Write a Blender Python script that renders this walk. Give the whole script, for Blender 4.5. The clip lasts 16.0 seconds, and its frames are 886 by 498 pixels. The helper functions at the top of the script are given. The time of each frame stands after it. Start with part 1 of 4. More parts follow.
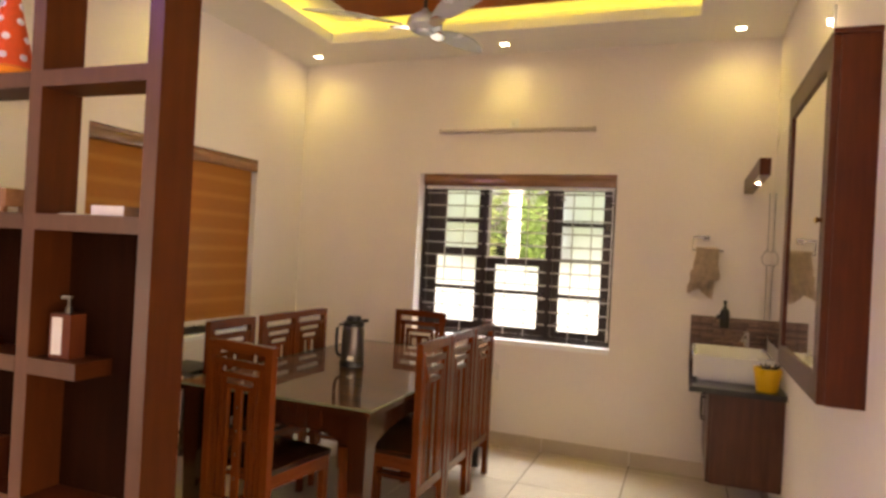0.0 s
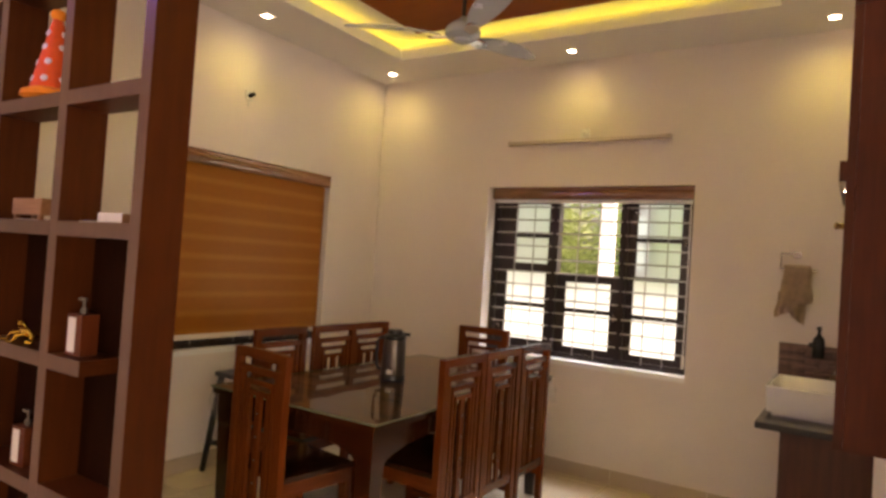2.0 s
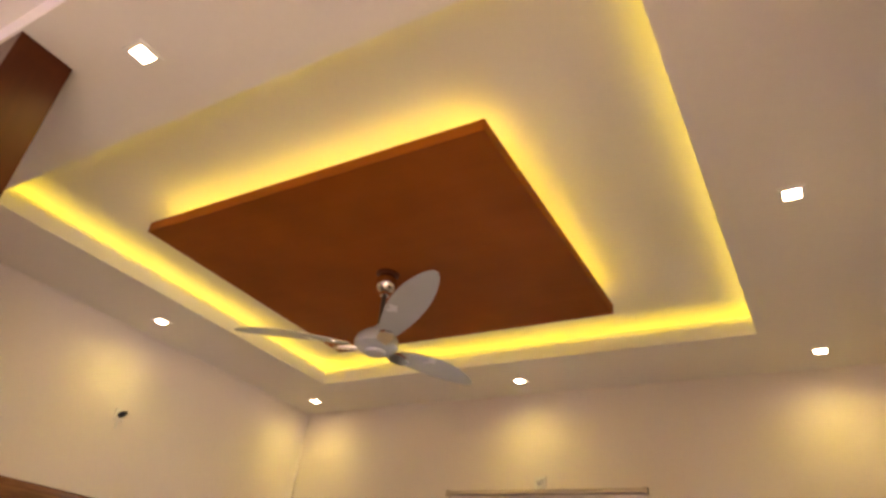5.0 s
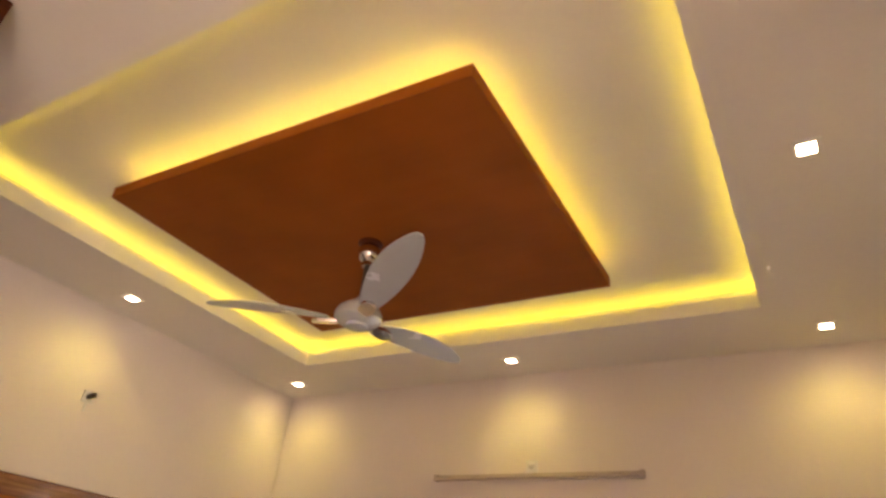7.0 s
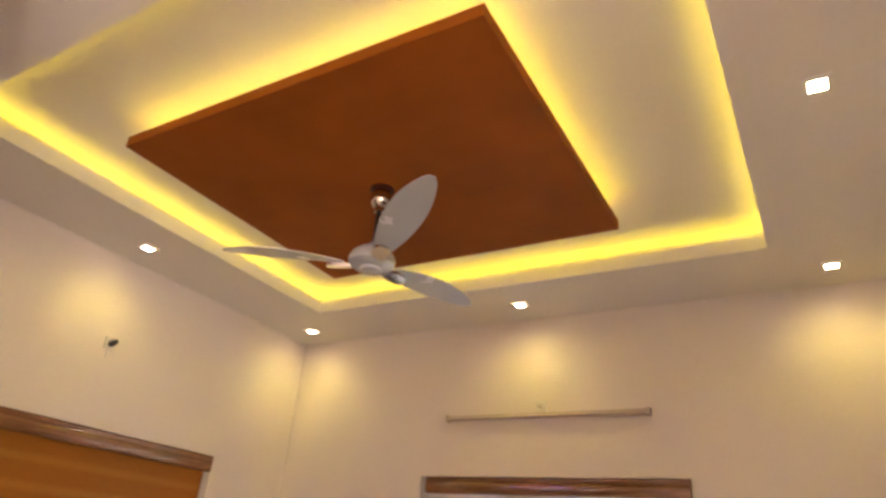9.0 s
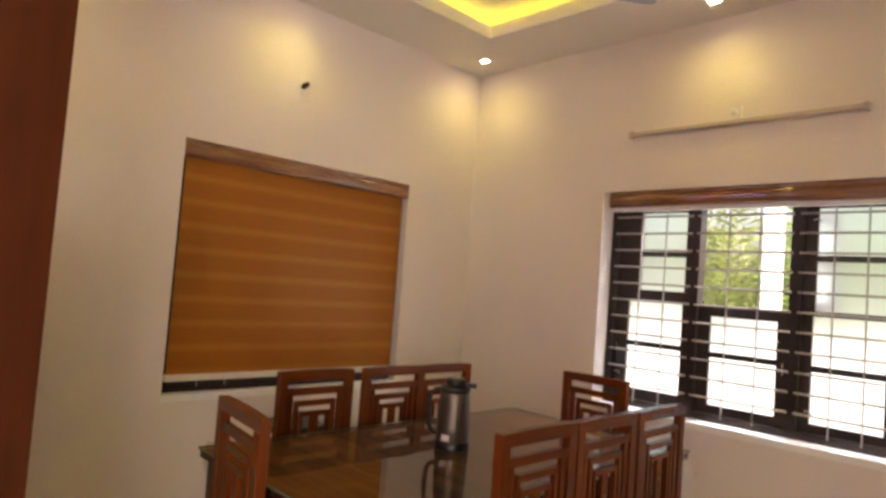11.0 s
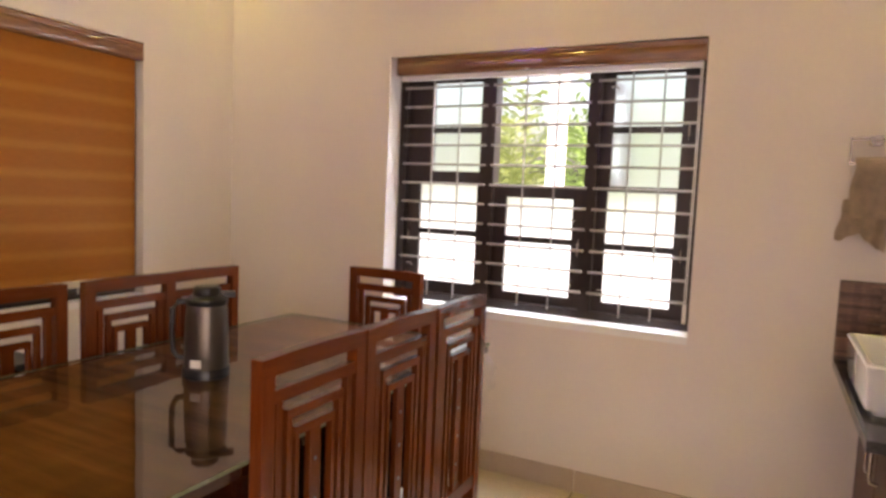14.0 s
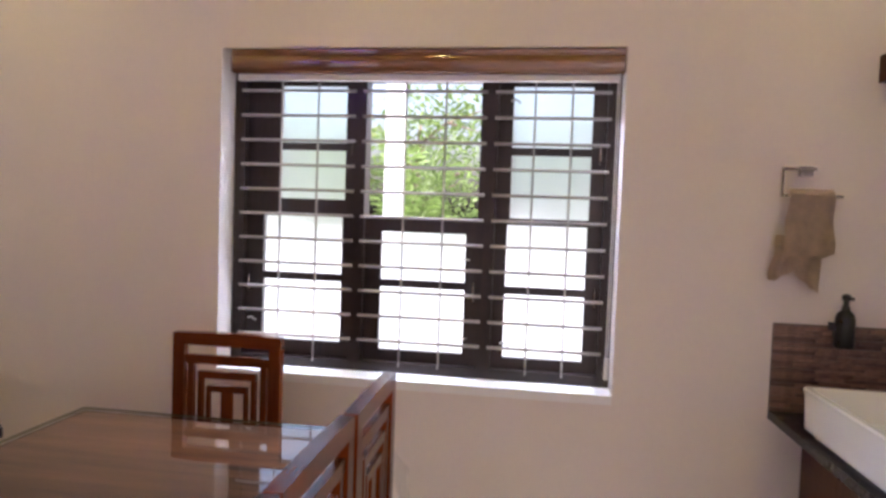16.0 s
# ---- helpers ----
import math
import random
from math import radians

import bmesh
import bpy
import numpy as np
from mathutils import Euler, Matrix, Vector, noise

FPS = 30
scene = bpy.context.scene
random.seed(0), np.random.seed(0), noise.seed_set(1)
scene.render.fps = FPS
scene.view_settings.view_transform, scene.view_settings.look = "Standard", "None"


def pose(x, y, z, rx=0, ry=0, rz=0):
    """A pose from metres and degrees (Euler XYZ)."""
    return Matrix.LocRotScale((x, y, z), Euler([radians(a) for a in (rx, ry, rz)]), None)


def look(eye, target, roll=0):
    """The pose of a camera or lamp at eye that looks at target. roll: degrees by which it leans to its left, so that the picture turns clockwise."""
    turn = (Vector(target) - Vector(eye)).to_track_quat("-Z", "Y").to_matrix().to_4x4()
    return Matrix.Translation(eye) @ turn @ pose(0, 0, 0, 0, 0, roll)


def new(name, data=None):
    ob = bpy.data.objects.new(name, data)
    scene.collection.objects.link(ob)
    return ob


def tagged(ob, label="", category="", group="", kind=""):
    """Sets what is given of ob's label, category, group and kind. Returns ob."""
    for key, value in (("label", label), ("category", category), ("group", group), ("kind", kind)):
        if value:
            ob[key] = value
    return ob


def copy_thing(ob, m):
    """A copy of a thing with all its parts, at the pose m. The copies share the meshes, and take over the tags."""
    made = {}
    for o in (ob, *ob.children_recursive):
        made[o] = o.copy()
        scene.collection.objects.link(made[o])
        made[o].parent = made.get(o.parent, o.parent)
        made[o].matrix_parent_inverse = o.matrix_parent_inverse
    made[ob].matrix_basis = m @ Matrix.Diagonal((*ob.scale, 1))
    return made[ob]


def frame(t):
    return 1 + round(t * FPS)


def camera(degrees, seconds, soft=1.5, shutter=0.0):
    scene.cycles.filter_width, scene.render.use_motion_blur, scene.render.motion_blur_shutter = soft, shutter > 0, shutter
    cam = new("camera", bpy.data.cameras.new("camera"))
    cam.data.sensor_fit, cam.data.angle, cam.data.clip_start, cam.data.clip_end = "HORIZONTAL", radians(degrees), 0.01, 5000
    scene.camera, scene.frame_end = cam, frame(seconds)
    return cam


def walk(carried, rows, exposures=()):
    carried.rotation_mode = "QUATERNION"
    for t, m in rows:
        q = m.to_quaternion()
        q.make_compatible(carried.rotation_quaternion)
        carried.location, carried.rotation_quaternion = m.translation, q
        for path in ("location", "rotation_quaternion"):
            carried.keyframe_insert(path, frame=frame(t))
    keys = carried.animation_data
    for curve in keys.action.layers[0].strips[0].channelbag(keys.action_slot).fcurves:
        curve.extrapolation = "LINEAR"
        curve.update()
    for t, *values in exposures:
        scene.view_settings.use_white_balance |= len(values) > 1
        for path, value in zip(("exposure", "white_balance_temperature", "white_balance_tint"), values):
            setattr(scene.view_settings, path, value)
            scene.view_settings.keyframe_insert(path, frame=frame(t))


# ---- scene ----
cam = camera(69.1, 16.0, soft=3.0)
PATH = [
    (0, (3.147, -4.749, 1.446), (2.434, -2.88, 1.453), 3.0),
    (0.5, (3.196, -4.672, 1.456), (2.4, -2.838, 1.465), 3.2),
    (1, (3.277, -4.586, 1.46), (2.37, -2.804, 1.46), 3.1),
    (1.5, (3.414, -4.499, 1.453), (2.397, -2.777, 1.458), 3.5),
    (2, (3.567, -4.418, 1.439), (2.48, -2.737, 1.484), 3.8),
    (2.5, (3.572, -4.319, 1.468), (2.491, -2.646, 1.719), 3.6),
    (3, (3.52, -4.171, 1.531), (2.456, -2.549, 2.048), 4.5),
    (3.5, (3.471, -4.056, 1.558), (2.445, -2.507, 2.313), 4.7),
    (4, (3.445, -3.874, 1.585), (2.454, -2.413, 2.533), 6.1),
    (4.5, (3.411, -3.701, 1.582), (2.448, -2.283, 2.613), 6.7),
    (4.7, (3.383, -3.655, 1.595), (2.447, -2.227, 2.638), 6.6),
    (7, (3.26, -3.41, 1.612), (2.354, -1.949, 2.636), 5.9),
    (7.5, (3.258, -3.417, 1.614), (2.335, -1.956, 2.621), 6.1),
    (8, (3.254, -3.433, 1.605), (2.327, -1.966, 2.601), 6.1),
    (8.2, (3.253, -3.44, 1.607), (2.327, -1.969, 2.596), 6.0),
    (10.3, (3.245, -3.43, 1.453), (2.093, -1.853, 1.885), 4.9),
    (10.5, (3.241, -3.442, 1.454), (2.012, -1.898, 1.775), 4.9),
    (11, (3.232, -3.4, 1.43), (1.8, -2.009, 1.539), 4.3),
    (11.5, (3.175, -3.355, 1.404), (1.726, -1.978, 1.346), 3.6),
    (12, (3.113, -3.341, 1.387), (1.736, -1.896, 1.267), 1.8),
    (12.5, (3.069, -3.318, 1.372), (1.684, -1.884, 1.213), 0.7),
    (13, (3.047, -3.202, 1.373), (1.734, -1.704, 1.198), 0.9),
    (13.5, (3.023, -3.02, 1.365), (1.917, -1.362, 1.19), 1.9),
    (14, (2.925, -2.909, 1.364), (2.026, -1.13, 1.195), 2.4),
    (14.5, (2.718, -2.822, 1.386), (2.072, -0.935, 1.236), 1.5),
    (15, (2.569, -2.703, 1.393), (1.984, -0.796, 1.251), 1.6),
    (15.5, (2.454, -2.524, 1.418), (1.935, -0.595, 1.324), 1.3),
    (16, (2.348, -2.395, 1.424), (2.063, -0.417, 1.33), 2.0),
]
LOOK = [   # seconds, stops, kelvin, tint
    (0.0, 2.79, 7800, 18), (1.0, 2.77, 7800, 19), (1.5, 2.46, 8000, 20), (2.0, 2.37, 8100, 21), (2.5, 2.58, 8250, 22), (3.0, 2.84, 8250, 22), (3.5, 2.74, 8200, 22), (4.0, 2.49, 8200, 23),
    (7.0, 2.54, 7900, 24), (8.2, 2.54, 7900, 24), (10.3, 2.94, 7200, 22), (11.0, 2.68, 7200, 23), (11.5, 2.41, 7150, 23), (12.0, 3.06, 7000, 22), (12.5, 3.05, 7000, 22),
    (13.5, 2.97, 7050, 24), (14.5, 2.94, 6600, 25), (15.2, 2.95, 6200, 26), (16.0, 2.69, 5950, 26)]
walk(cam, [(t, look(eye, target, roll)) for t, eye, target, roll in PATH], exposures=[(t, e, k, g) for t, e, k, g in LOOK])

# ---- world and sun ----
world = bpy.data.worlds.new("daylight")
scene.world = world
world.use_nodes = True
wn = world.node_tree.nodes
sky = wn.new("ShaderNodeTexSky")
sky.sky_type = "NISHITA"
sky.sun_disc = False
sky.dust_density, sky.air_density, sky.ozone_density = 8.5, 1.25, 0.1
sky.sun_elevation = radians(45)
sky.sun_rotation = radians(113)
wn["Background"].inputs["Strength"].default_value = 0.10
world.node_tree.links.new(sky.outputs[0], wn["Background"].inputs["Color"])
sun = new("sun", bpy.data.lights.new("sun", "SUN"))
sun.data.energy, sun.data.angle, sun.data.color = 3.2, radians(0.5), (1.0, 0.96, 0.90)
sun.matrix_world = look((8.2, -3.5, 9.1), (0, 0, 0))

# sizes of the dining room
W = 3.66          # left wall at x = 0, right wall at x = W
CEIL = 2.98       # lower face of the false ceiling
UPPER = 3.125      # recessed middle of the ceiling
YS = -3.17        # line of the shelf partition, where the living room begins
SILL, HEAD = 0.793, 2.061     # back window
SILL_L, HEAD_L = 0.775, 2.073
WIN_B = (1.104, 2.645)    # window in the back wall, along x
WIN_L = (-2.118, -0.614)  # window in the left wall, along y

LAMP = (1.0, 0.90, 0.17)
SPOT_W = 1.2


def spot(x, y, z, watts, size=152, blend=1.0, colour=LAMP):
    ob = new("spot_lamp", bpy.data.lights.new("spot_lamp", "SPOT"))
    ob.data.energy, ob.data.spot_size, ob.data.spot_blend = watts, radians(size), blend
    ob.data.color, ob.data.shadow_soft_size = colour, 0.05
    ob.matrix_world = look((x, y, z), (x, y + 1e-4, z - 1))
    return ob


DOWNLIGHTS = [(x, y) for x in (0.255, 1.825, 3.395) for y in (-0.24, -1.595, -2.962) if (x, y) != (1.825, -1.595)]
for lx, ly in DOWNLIGHTS:
    spot(lx, ly, CEIL - 0.02, SPOT_W)

# added area lamp, unseen just outside and above the back window, boosts its skylight
skylight = new("window_sky_fill", bpy.data.lights.new("window_sky_fill", "AREA"))
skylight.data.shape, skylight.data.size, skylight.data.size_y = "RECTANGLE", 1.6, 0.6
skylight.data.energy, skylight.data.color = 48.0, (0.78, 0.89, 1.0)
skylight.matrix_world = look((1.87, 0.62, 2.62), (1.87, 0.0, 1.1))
# added fill lamp at the living room's unseen, assumed east window
daylight = new("living_room_fill", bpy.data.lights.new("living_room_fill", "AREA"))
daylight.data.shape, daylight.data.size, daylight.data.size_y = "RECTANGLE", 2.8, 1.7
daylight.data.energy, daylight.data.color = 16.0, (0.95, 0.97, 1.0)
daylight.matrix_world = look((6.55, -6.5, 1.4), (5.0, -6.5, 1.3))


# ---- materials ----
def material(name):
    m = bpy.data.materials.new(name)
    m.use_nodes = True
    return m, m.node_tree.nodes, m.node_tree.links, m.node_tree.nodes["Principled BSDF"]


def ramp_mix(nodes, links, fac, a, b):
    mix = nodes.new("ShaderNodeMix")
    mix.data_type = "RGBA"
    links.new(fac, mix.inputs[0])
    for sock, c in ((6, a), (7, b)):
        if isinstance(c, tuple):
            mix.inputs[sock].default_value = (*c, 1)
        else:
            links.new(c, mix.inputs[sock])
    return mix.outputs[2]


def noise_tex(nodes, links, scale, stretch=(1, 1, 1), detail=4.0, rough=0.6, coords="Object"):
    tc, mp, tex = nodes.new("ShaderNodeTexCoord"), nodes.new("ShaderNodeMapping"), nodes.new("ShaderNodeTexNoise")
    mp.inputs["Scale"].default_value = stretch
    links.new(tc.outputs[coords], mp.inputs[0])
    links.new(mp.outputs[0], tex.inputs["Vector"])
    tex.inputs["Scale"].default_value, tex.inputs["Detail"].default_value, tex.inputs["Roughness"].default_value = scale, detail, rough
    return tex.outputs["Fac"]


def contrast(nodes, links, fac, lo, hi):
    r = nodes.new("ShaderNodeMapRange")
    r.inputs[1].default_value, r.inputs[2].default_value = lo, hi
    links.new(fac, r.inputs[0])
    return r.outputs[0]


def bump(nodes, links, bsdf, fac, strength, distance):
    b = nodes.new("ShaderNodeBump")
    b.inputs["Strength"].default_value, b.inputs["Distance"].default_value = strength, distance
    links.new(fac, b.inputs["Height"])
    links.new(b.outputs[0], bsdf.inputs["Normal"])


def vary(nodes, links, amount):
    """A value near 1 that differs from object to object."""
    info, r = nodes.new("ShaderNodeObjectInfo"), nodes.new("ShaderNodeMapRange")
    r.inputs[3].default_value, r.inputs[4].default_value = 1 - amount, 1 + amount
    links.new(info.outputs["Random"], r.inputs[0])
    return r.outputs[0]


def plain(name, colour, rough=0.5, metal=0.0, spread=0.12, scale=6.0, relief=0.0, fine=60.0, objects=0.0, coat=0.0):
    """A surface with soft large variation, fine grain and some relief."""
    m, n, l, b = material(name)
    dark = tuple(c * (1 - spread) for c in colour)
    light = tuple(min(1, c * (1 + spread * 0.6)) for c in colour)
    big = contrast(n, l, noise_tex(n, l, scale), 0.3, 0.7)
    col = ramp_mix(n, l, big, dark, light)
    small = noise_tex(n, l, fine, detail=3)
    fine_fac = contrast(n, l, small, 0.35, 0.75)
    col2 = n.new("ShaderNodeHueSaturation")
    l.new(col, col2.inputs["Color"])
    val = n.new("ShaderNodeMapRange")
    val.inputs[3].default_value, val.inputs[4].default_value = 1 - spread * 0.4, 1 + spread * 0.3
    l.new(fine_fac, val.inputs[0])
    out = val.outputs[0]
    if objects:
        mul = n.new("ShaderNodeMath")
        mul.operation = "MULTIPLY"
        l.new(out, mul.inputs[0]), l.new(vary(n, l, objects), mul.inputs[1])
        out = mul.outputs[0]
    l.new(out, col2.inputs["Value"])
    l.new(col2.outputs[0], b.inputs["Base Color"])
    rr = n.new("ShaderNodeMapRange")
    rr.inputs[3].default_value, rr.inputs[4].default_value = max(0.02, rough * 0.85), min(1, rough * 1.15)
    l.new(big, rr.inputs[0])
    l.new(rr.outputs[0], b.inputs["Roughness"])
    b.inputs["Metallic"].default_value = metal
    b.inputs["Coat Weight"].default_value = coat
    b.inputs["Coat Roughness"].default_value = 0.08
    if relief:
        bump(n, l, b, small, 0.5, relief)
    return m


def wood(name, dark, light, rough=0.3, axis=2, coat=0.3, grain=9.0, objects=0.08):
    """Varnished wood with grain that runs along one axis of the piece."""
    m, n, l, b = material(name)
    stretch = [6.0, 6.0, 6.0]
    stretch[axis] = 0.5
    g = contrast(n, l, noise_tex(n, l, grain, tuple(stretch), 6, 0.65), 0.3, 0.72)
    fine = noise_tex(n, l, grain * 5, tuple(stretch), 3, 0.6)
    blotch = contrast(n, l, noise_tex(n, l, 2.2, detail=2), 0.3, 0.75)
    col = ramp_mix(n, l, g, dark, light)
    hs = n.new("ShaderNodeHueSaturation")
    l.new(col, hs.inputs["Color"])
    v = n.new("ShaderNodeMapRange")
    v.inputs[3].default_value, v.inputs[4].default_value = 0.82, 1.15
    l.new(blotch, v.inputs[0])
    mul = n.new("ShaderNodeMath")
    mul.operation = "MULTIPLY"
    l.new(v.outputs[0], mul.inputs[0]), l.new(vary(n, l, objects), mul.inputs[1])
    l.new(mul.outputs[0], hs.inputs["Value"])
    l.new(hs.outputs[0], b.inputs["Base Color"])
    rr = n.new("ShaderNodeMapRange")
    rr.inputs[3].default_value, rr.inputs[4].default_value = rough * 0.92, rough * 1.1
    l.new(fine, rr.inputs[0])
    l.new(rr.outputs[0], b.inputs["Roughness"])
    b.inputs["Coat Weight"].default_value, b.inputs["Coat Roughness"].default_value = coat, 0.12
    bump(n, l, b, fine, 0.12, 0.0003)
    return m


def glow(name, colour, strength):
    m, n, l, b = material(name)
    b.inputs["Base Color"].default_value = (0.8, 0.8, 0.78, 1)
    b.inputs["Emission Color"].default_value = (*colour, 1)
    b.inputs["Emission Strength"].default_value = strength
    return m


def glass(name, colour=(1, 1, 1), rough=0.0, ior=1.45):
    m, n, l, b = material(name)
    b.inputs["Base Color"].default_value = (*colour, 1)
    b.inputs["Transmission Weight"].default_value = 1.0
    b.inputs["Roughness"].default_value, b.inputs["IOR"].default_value = rough, ior
    return m


M = {}
M["paint"] = plain("cream_wall_paint", (0.81, 0.735, 0.685), 0.62, spread=0.035, scale=1.3, relief=0.0012, fine=45)
M["ceiling"] = plain("ceiling_paint", (0.80, 0.76, 0.72), 0.75, spread=0.03, scale=1.1, relief=0.0006, fine=40)
M["reveal"] = plain("white_reveal_paint", (0.88, 0.87, 0.86), 0.5, spread=0.03, scale=3, relief=0.0006)
M["tile"] = plain("cream_floor_tile", (0.66, 0.57, 0.45), 0.14, spread=0.07, scale=3.2, fine=25, objects=0.04)
M["skirting"] = plain("beige_skirting_tile", (0.54, 0.445, 0.36), 0.2, spread=0.07, scale=3, objects=0.04)
M["grout"] = plain("dark_grout", (0.17, 0.13, 0.10), 0.85, spread=0.2, scale=12)
M["chair_wood"] = wood("red_brown_varnished_wood", (0.105, 0.0205, 0.0040), (0.165, 0.0380, 0.0078), 0.26, 2, 0.12)
M["chair_wood_x"] = wood("red_brown_varnished_wood_across", (0.105, 0.0205, 0.0040), (0.165, 0.0380, 0.0078), 0.26, 0, 0.12)
M["chair_wood_y"] = wood("red_brown_varnished_wood_long", (0.105, 0.0205, 0.0040), (0.165, 0.0380, 0.0078), 0.26, 1, 0.12)
M["table_wood"] = wood("table_top_wood", (0.045, 0.019, 0.008), (0.33, 0.138, 0.058), 0.5, 0, 0.0, grain=2.2)
M["table_frame"] = wood("dark_table_frame_wood", (0.020, 0.0050, 0.0016), (0.048, 0.012, 0.0036), 0.16, 2, 0.3)
M["laminate"] = wood("brown_shelf_laminate", (0.060, 0.0135, 0.003), (0.084, 0.020, 0.0045), 0.45, 2, 0.0, grain=5)
M["laminate_x"] = wood("brown_shelf_laminate_across", (0.060, 0.0135, 0.003), (0.084, 0.020, 0.0045), 0.45, 0, 0.0, grain=5)
M["edge_band"] = wood("taupe_edge_band", (0.100, 0.042, 0.021), (0.128, 0.055, 0.029), 0.34, 2, 0.0, grain=5)
# far darker than the laminate: the recess shade is put into this colour
M["back_board"] = wood("shaded_back_board", (0.014, 0.0035, 0.001), (0.022, 0.006, 0.0015), 0.8, 2, 0.0, grain=5)

M["panel"] = wood("brown_ceiling_panel_paint", (0.275, 0.070, 0.0085), (0.300, 0.079, 0.0100), 0.6, 0, 0.0, grain=2)
M["cabinet"] = wood("mahogany_cabinet", (0.060, 0.0105, 0.0025), (0.100, 0.021, 0.005), 0.34, 2, 0.0)
M["vanity"] = wood("dark_brown_vanity_laminate", (0.055, 0.018, 0.009), (0.10, 0.036, 0.018), 0.4, 2, 0.1, grain=6)
M["frame_wood"] = wood("black_brown_window_wood", (0.012, 0.006, 0.004), (0.032, 0.014, 0.009), 0.4, 2, 0.1)
M["pelmet"] = wood("wood_print_blind_cassette", (0.16, 0.060, 0.026), (0.34, 0.16, 0.075), 0.07, 0, 0.7, grain=7)
M["pelmet"].node_tree.nodes["Principled BSDF"].inputs["Coat Roughness"].default_value = 0.04
M["pelmet"].node_tree.nodes["Principled BSDF"].inputs["Coat IOR"].default_value = 1.8
M["steel"] = plain("brushed_steel", (0.62, 0.61, 0.60), 0.28, 1.0, spread=0.06, scale=9)
M["bar"] = plain("pale_grille_paint", (0.40, 0.375, 0.35), 0.35, 0.0, spread=0.08, scale=9)
M["chrome"] = plain("chrome", (0.70, 0.66, 0.62), 0.09, 1.0, spread=0.03)
M["rail_metal"] = plain("dull_chrome", (0.34, 0.31, 0.28), 0.22, 1.0, spread=0.08)
M["brass"] = plain("polished_brass", (0.85, 0.62, 0.24), 0.12, 1.0, spread=0.06)
M["fan_paint"] = plain("silver_grey_fan_paint", (0.55, 0.58, 0.64), 0.24, 0.25, spread=0.03, scale=5)
M["fan_dark"] = plain("dark_rod", (0.04, 0.025, 0.02), 0.35, spread=0.1)
M["white"] = plain("white_plastic", (0.78, 0.76, 0.73), 0.35, spread=0.04, scale=8)
# white batten toned down to tan: its shade is put into the colour
M["batten"] = plain("shaded_batten_enamel", (0.55, 0.46, 0.39), 0.45, spread=0.06, scale=8)
M["ceramic"] = plain("white_ceramic", (0.83, 0.82, 0.81), 0.08, spread=0.02, scale=3, coat=0.5)
M["granite"] = plain("dark_granite", (0.045, 0.040, 0.038), 0.14, spread=0.5, scale=90, fine=220)
M["slate"] = plain("dark_slate_strip", (0.21, 0.122, 0.095), 0.35, spread=0.5, scale=35, relief=0.002, fine=120, objects=0.5)
M["black"] = plain("black_plastic", (0.012, 0.011, 0.011), 0.3, spread=0.2, scale=12)
M["towel"] = plain("beige_towel", (0.64, 0.50, 0.37), 0.95, spread=0.18, scale=25, relief=0.004, fine=320)
M["flask"] = plain("warm_grey_flask_steel", (0.15, 0.125, 0.105), 0.34, 0.85, spread=0.05)
M["yellow"] = plain("yellow_pot_glaze", (0.80, 0.47, 0.015), 0.3, spread=0.08)
M["leaf"] = plain("green_leaf", (0.12, 0.19, 0.045), 0.5, spread=0.4, scale=20, objects=0.2)
M["frond"] = plain("yellow_green_frond", (0.16, 0.205, 0.055), 0.45, spread=0.3, scale=6, objects=0.1)
M["soil"] = plain("dark_soil", (0.05, 0.035, 0.025), 0.95, spread=0.4, scale=40, relief=0.004)
M["orange"] = plain("orange_felt", (0.72, 0.085, 0.015), 0.8, spread=0.15, scale=20)
M["orange_pale"] = plain("golden_felt", (0.85, 0.25, 0.015), 0.8, spread=0.15, scale=20)
M["spot_white"] = plain("white_felt_spot", (0.72, 0.62, 0.74), 0.85, spread=0.1, scale=20)
M["gold"] = plain("gold_leaf", (0.95, 0.60, 0.10), 0.2, 1.0, spread=0.12, scale=30)
M["paper"] = plain("cream_paper", (0.72, 0.66, 0.60), 0.8, spread=0.06, scale=20)
M["box_wood"] = wood("small_box_wood", (0.20, 0.080, 0.032), (0.34, 0.155, 0.07), 0.4, 0, 0.2)
M["red_wood"] = wood("red_brown_dispenser_wood", (0.095, 0.019, 0.006), (0.14, 0.032, 0.010), 0.5, 2, 0.0)
M["bark"] = plain("bark", (0.16, 0.12, 0.09), 0.95, spread=0.35, scale=9, relief=0.02, fine=25)
M["ground"] = plain("pale_paved_yard", (0.245, 0.245, 0.24), 0.9, spread=0.16, scale=0.9, relief=0.004, fine=12)
M["yard_wall"] = plain("white_compound_wall", (0.55, 0.56, 0.56), 0.8, spread=0.08, scale=1.4, relief=0.003)
M["pillar"] = plain("weathered_pillar_paint", (0.40, 0.41, 0.40), 0.8, spread=0.12, scale=3, relief=0.002)
M["led"] = glow("yellow_led_strip", (1.0, 0.89, 0.09), 1.15)
M["led_panel"] = glow("yellow_panel_led_strip", (1.0, 0.92, 0.10), 1.9)
M["lamp_face"] = glow("downlight_diffuser", (1.0, 0.82, 0.58), 7.0)
M["violet"] = glow("violet_led_strip", (0.28, 0.13, 1.0), 5.0)
M["glass_edge"] = plain("pale_green_glass_edge", (0.16, 0.18, 0.11), 0.25, spread=0.1)
M["pane"] = glass("window_glass", (0.92, 1.0, 1.0), 0.28)


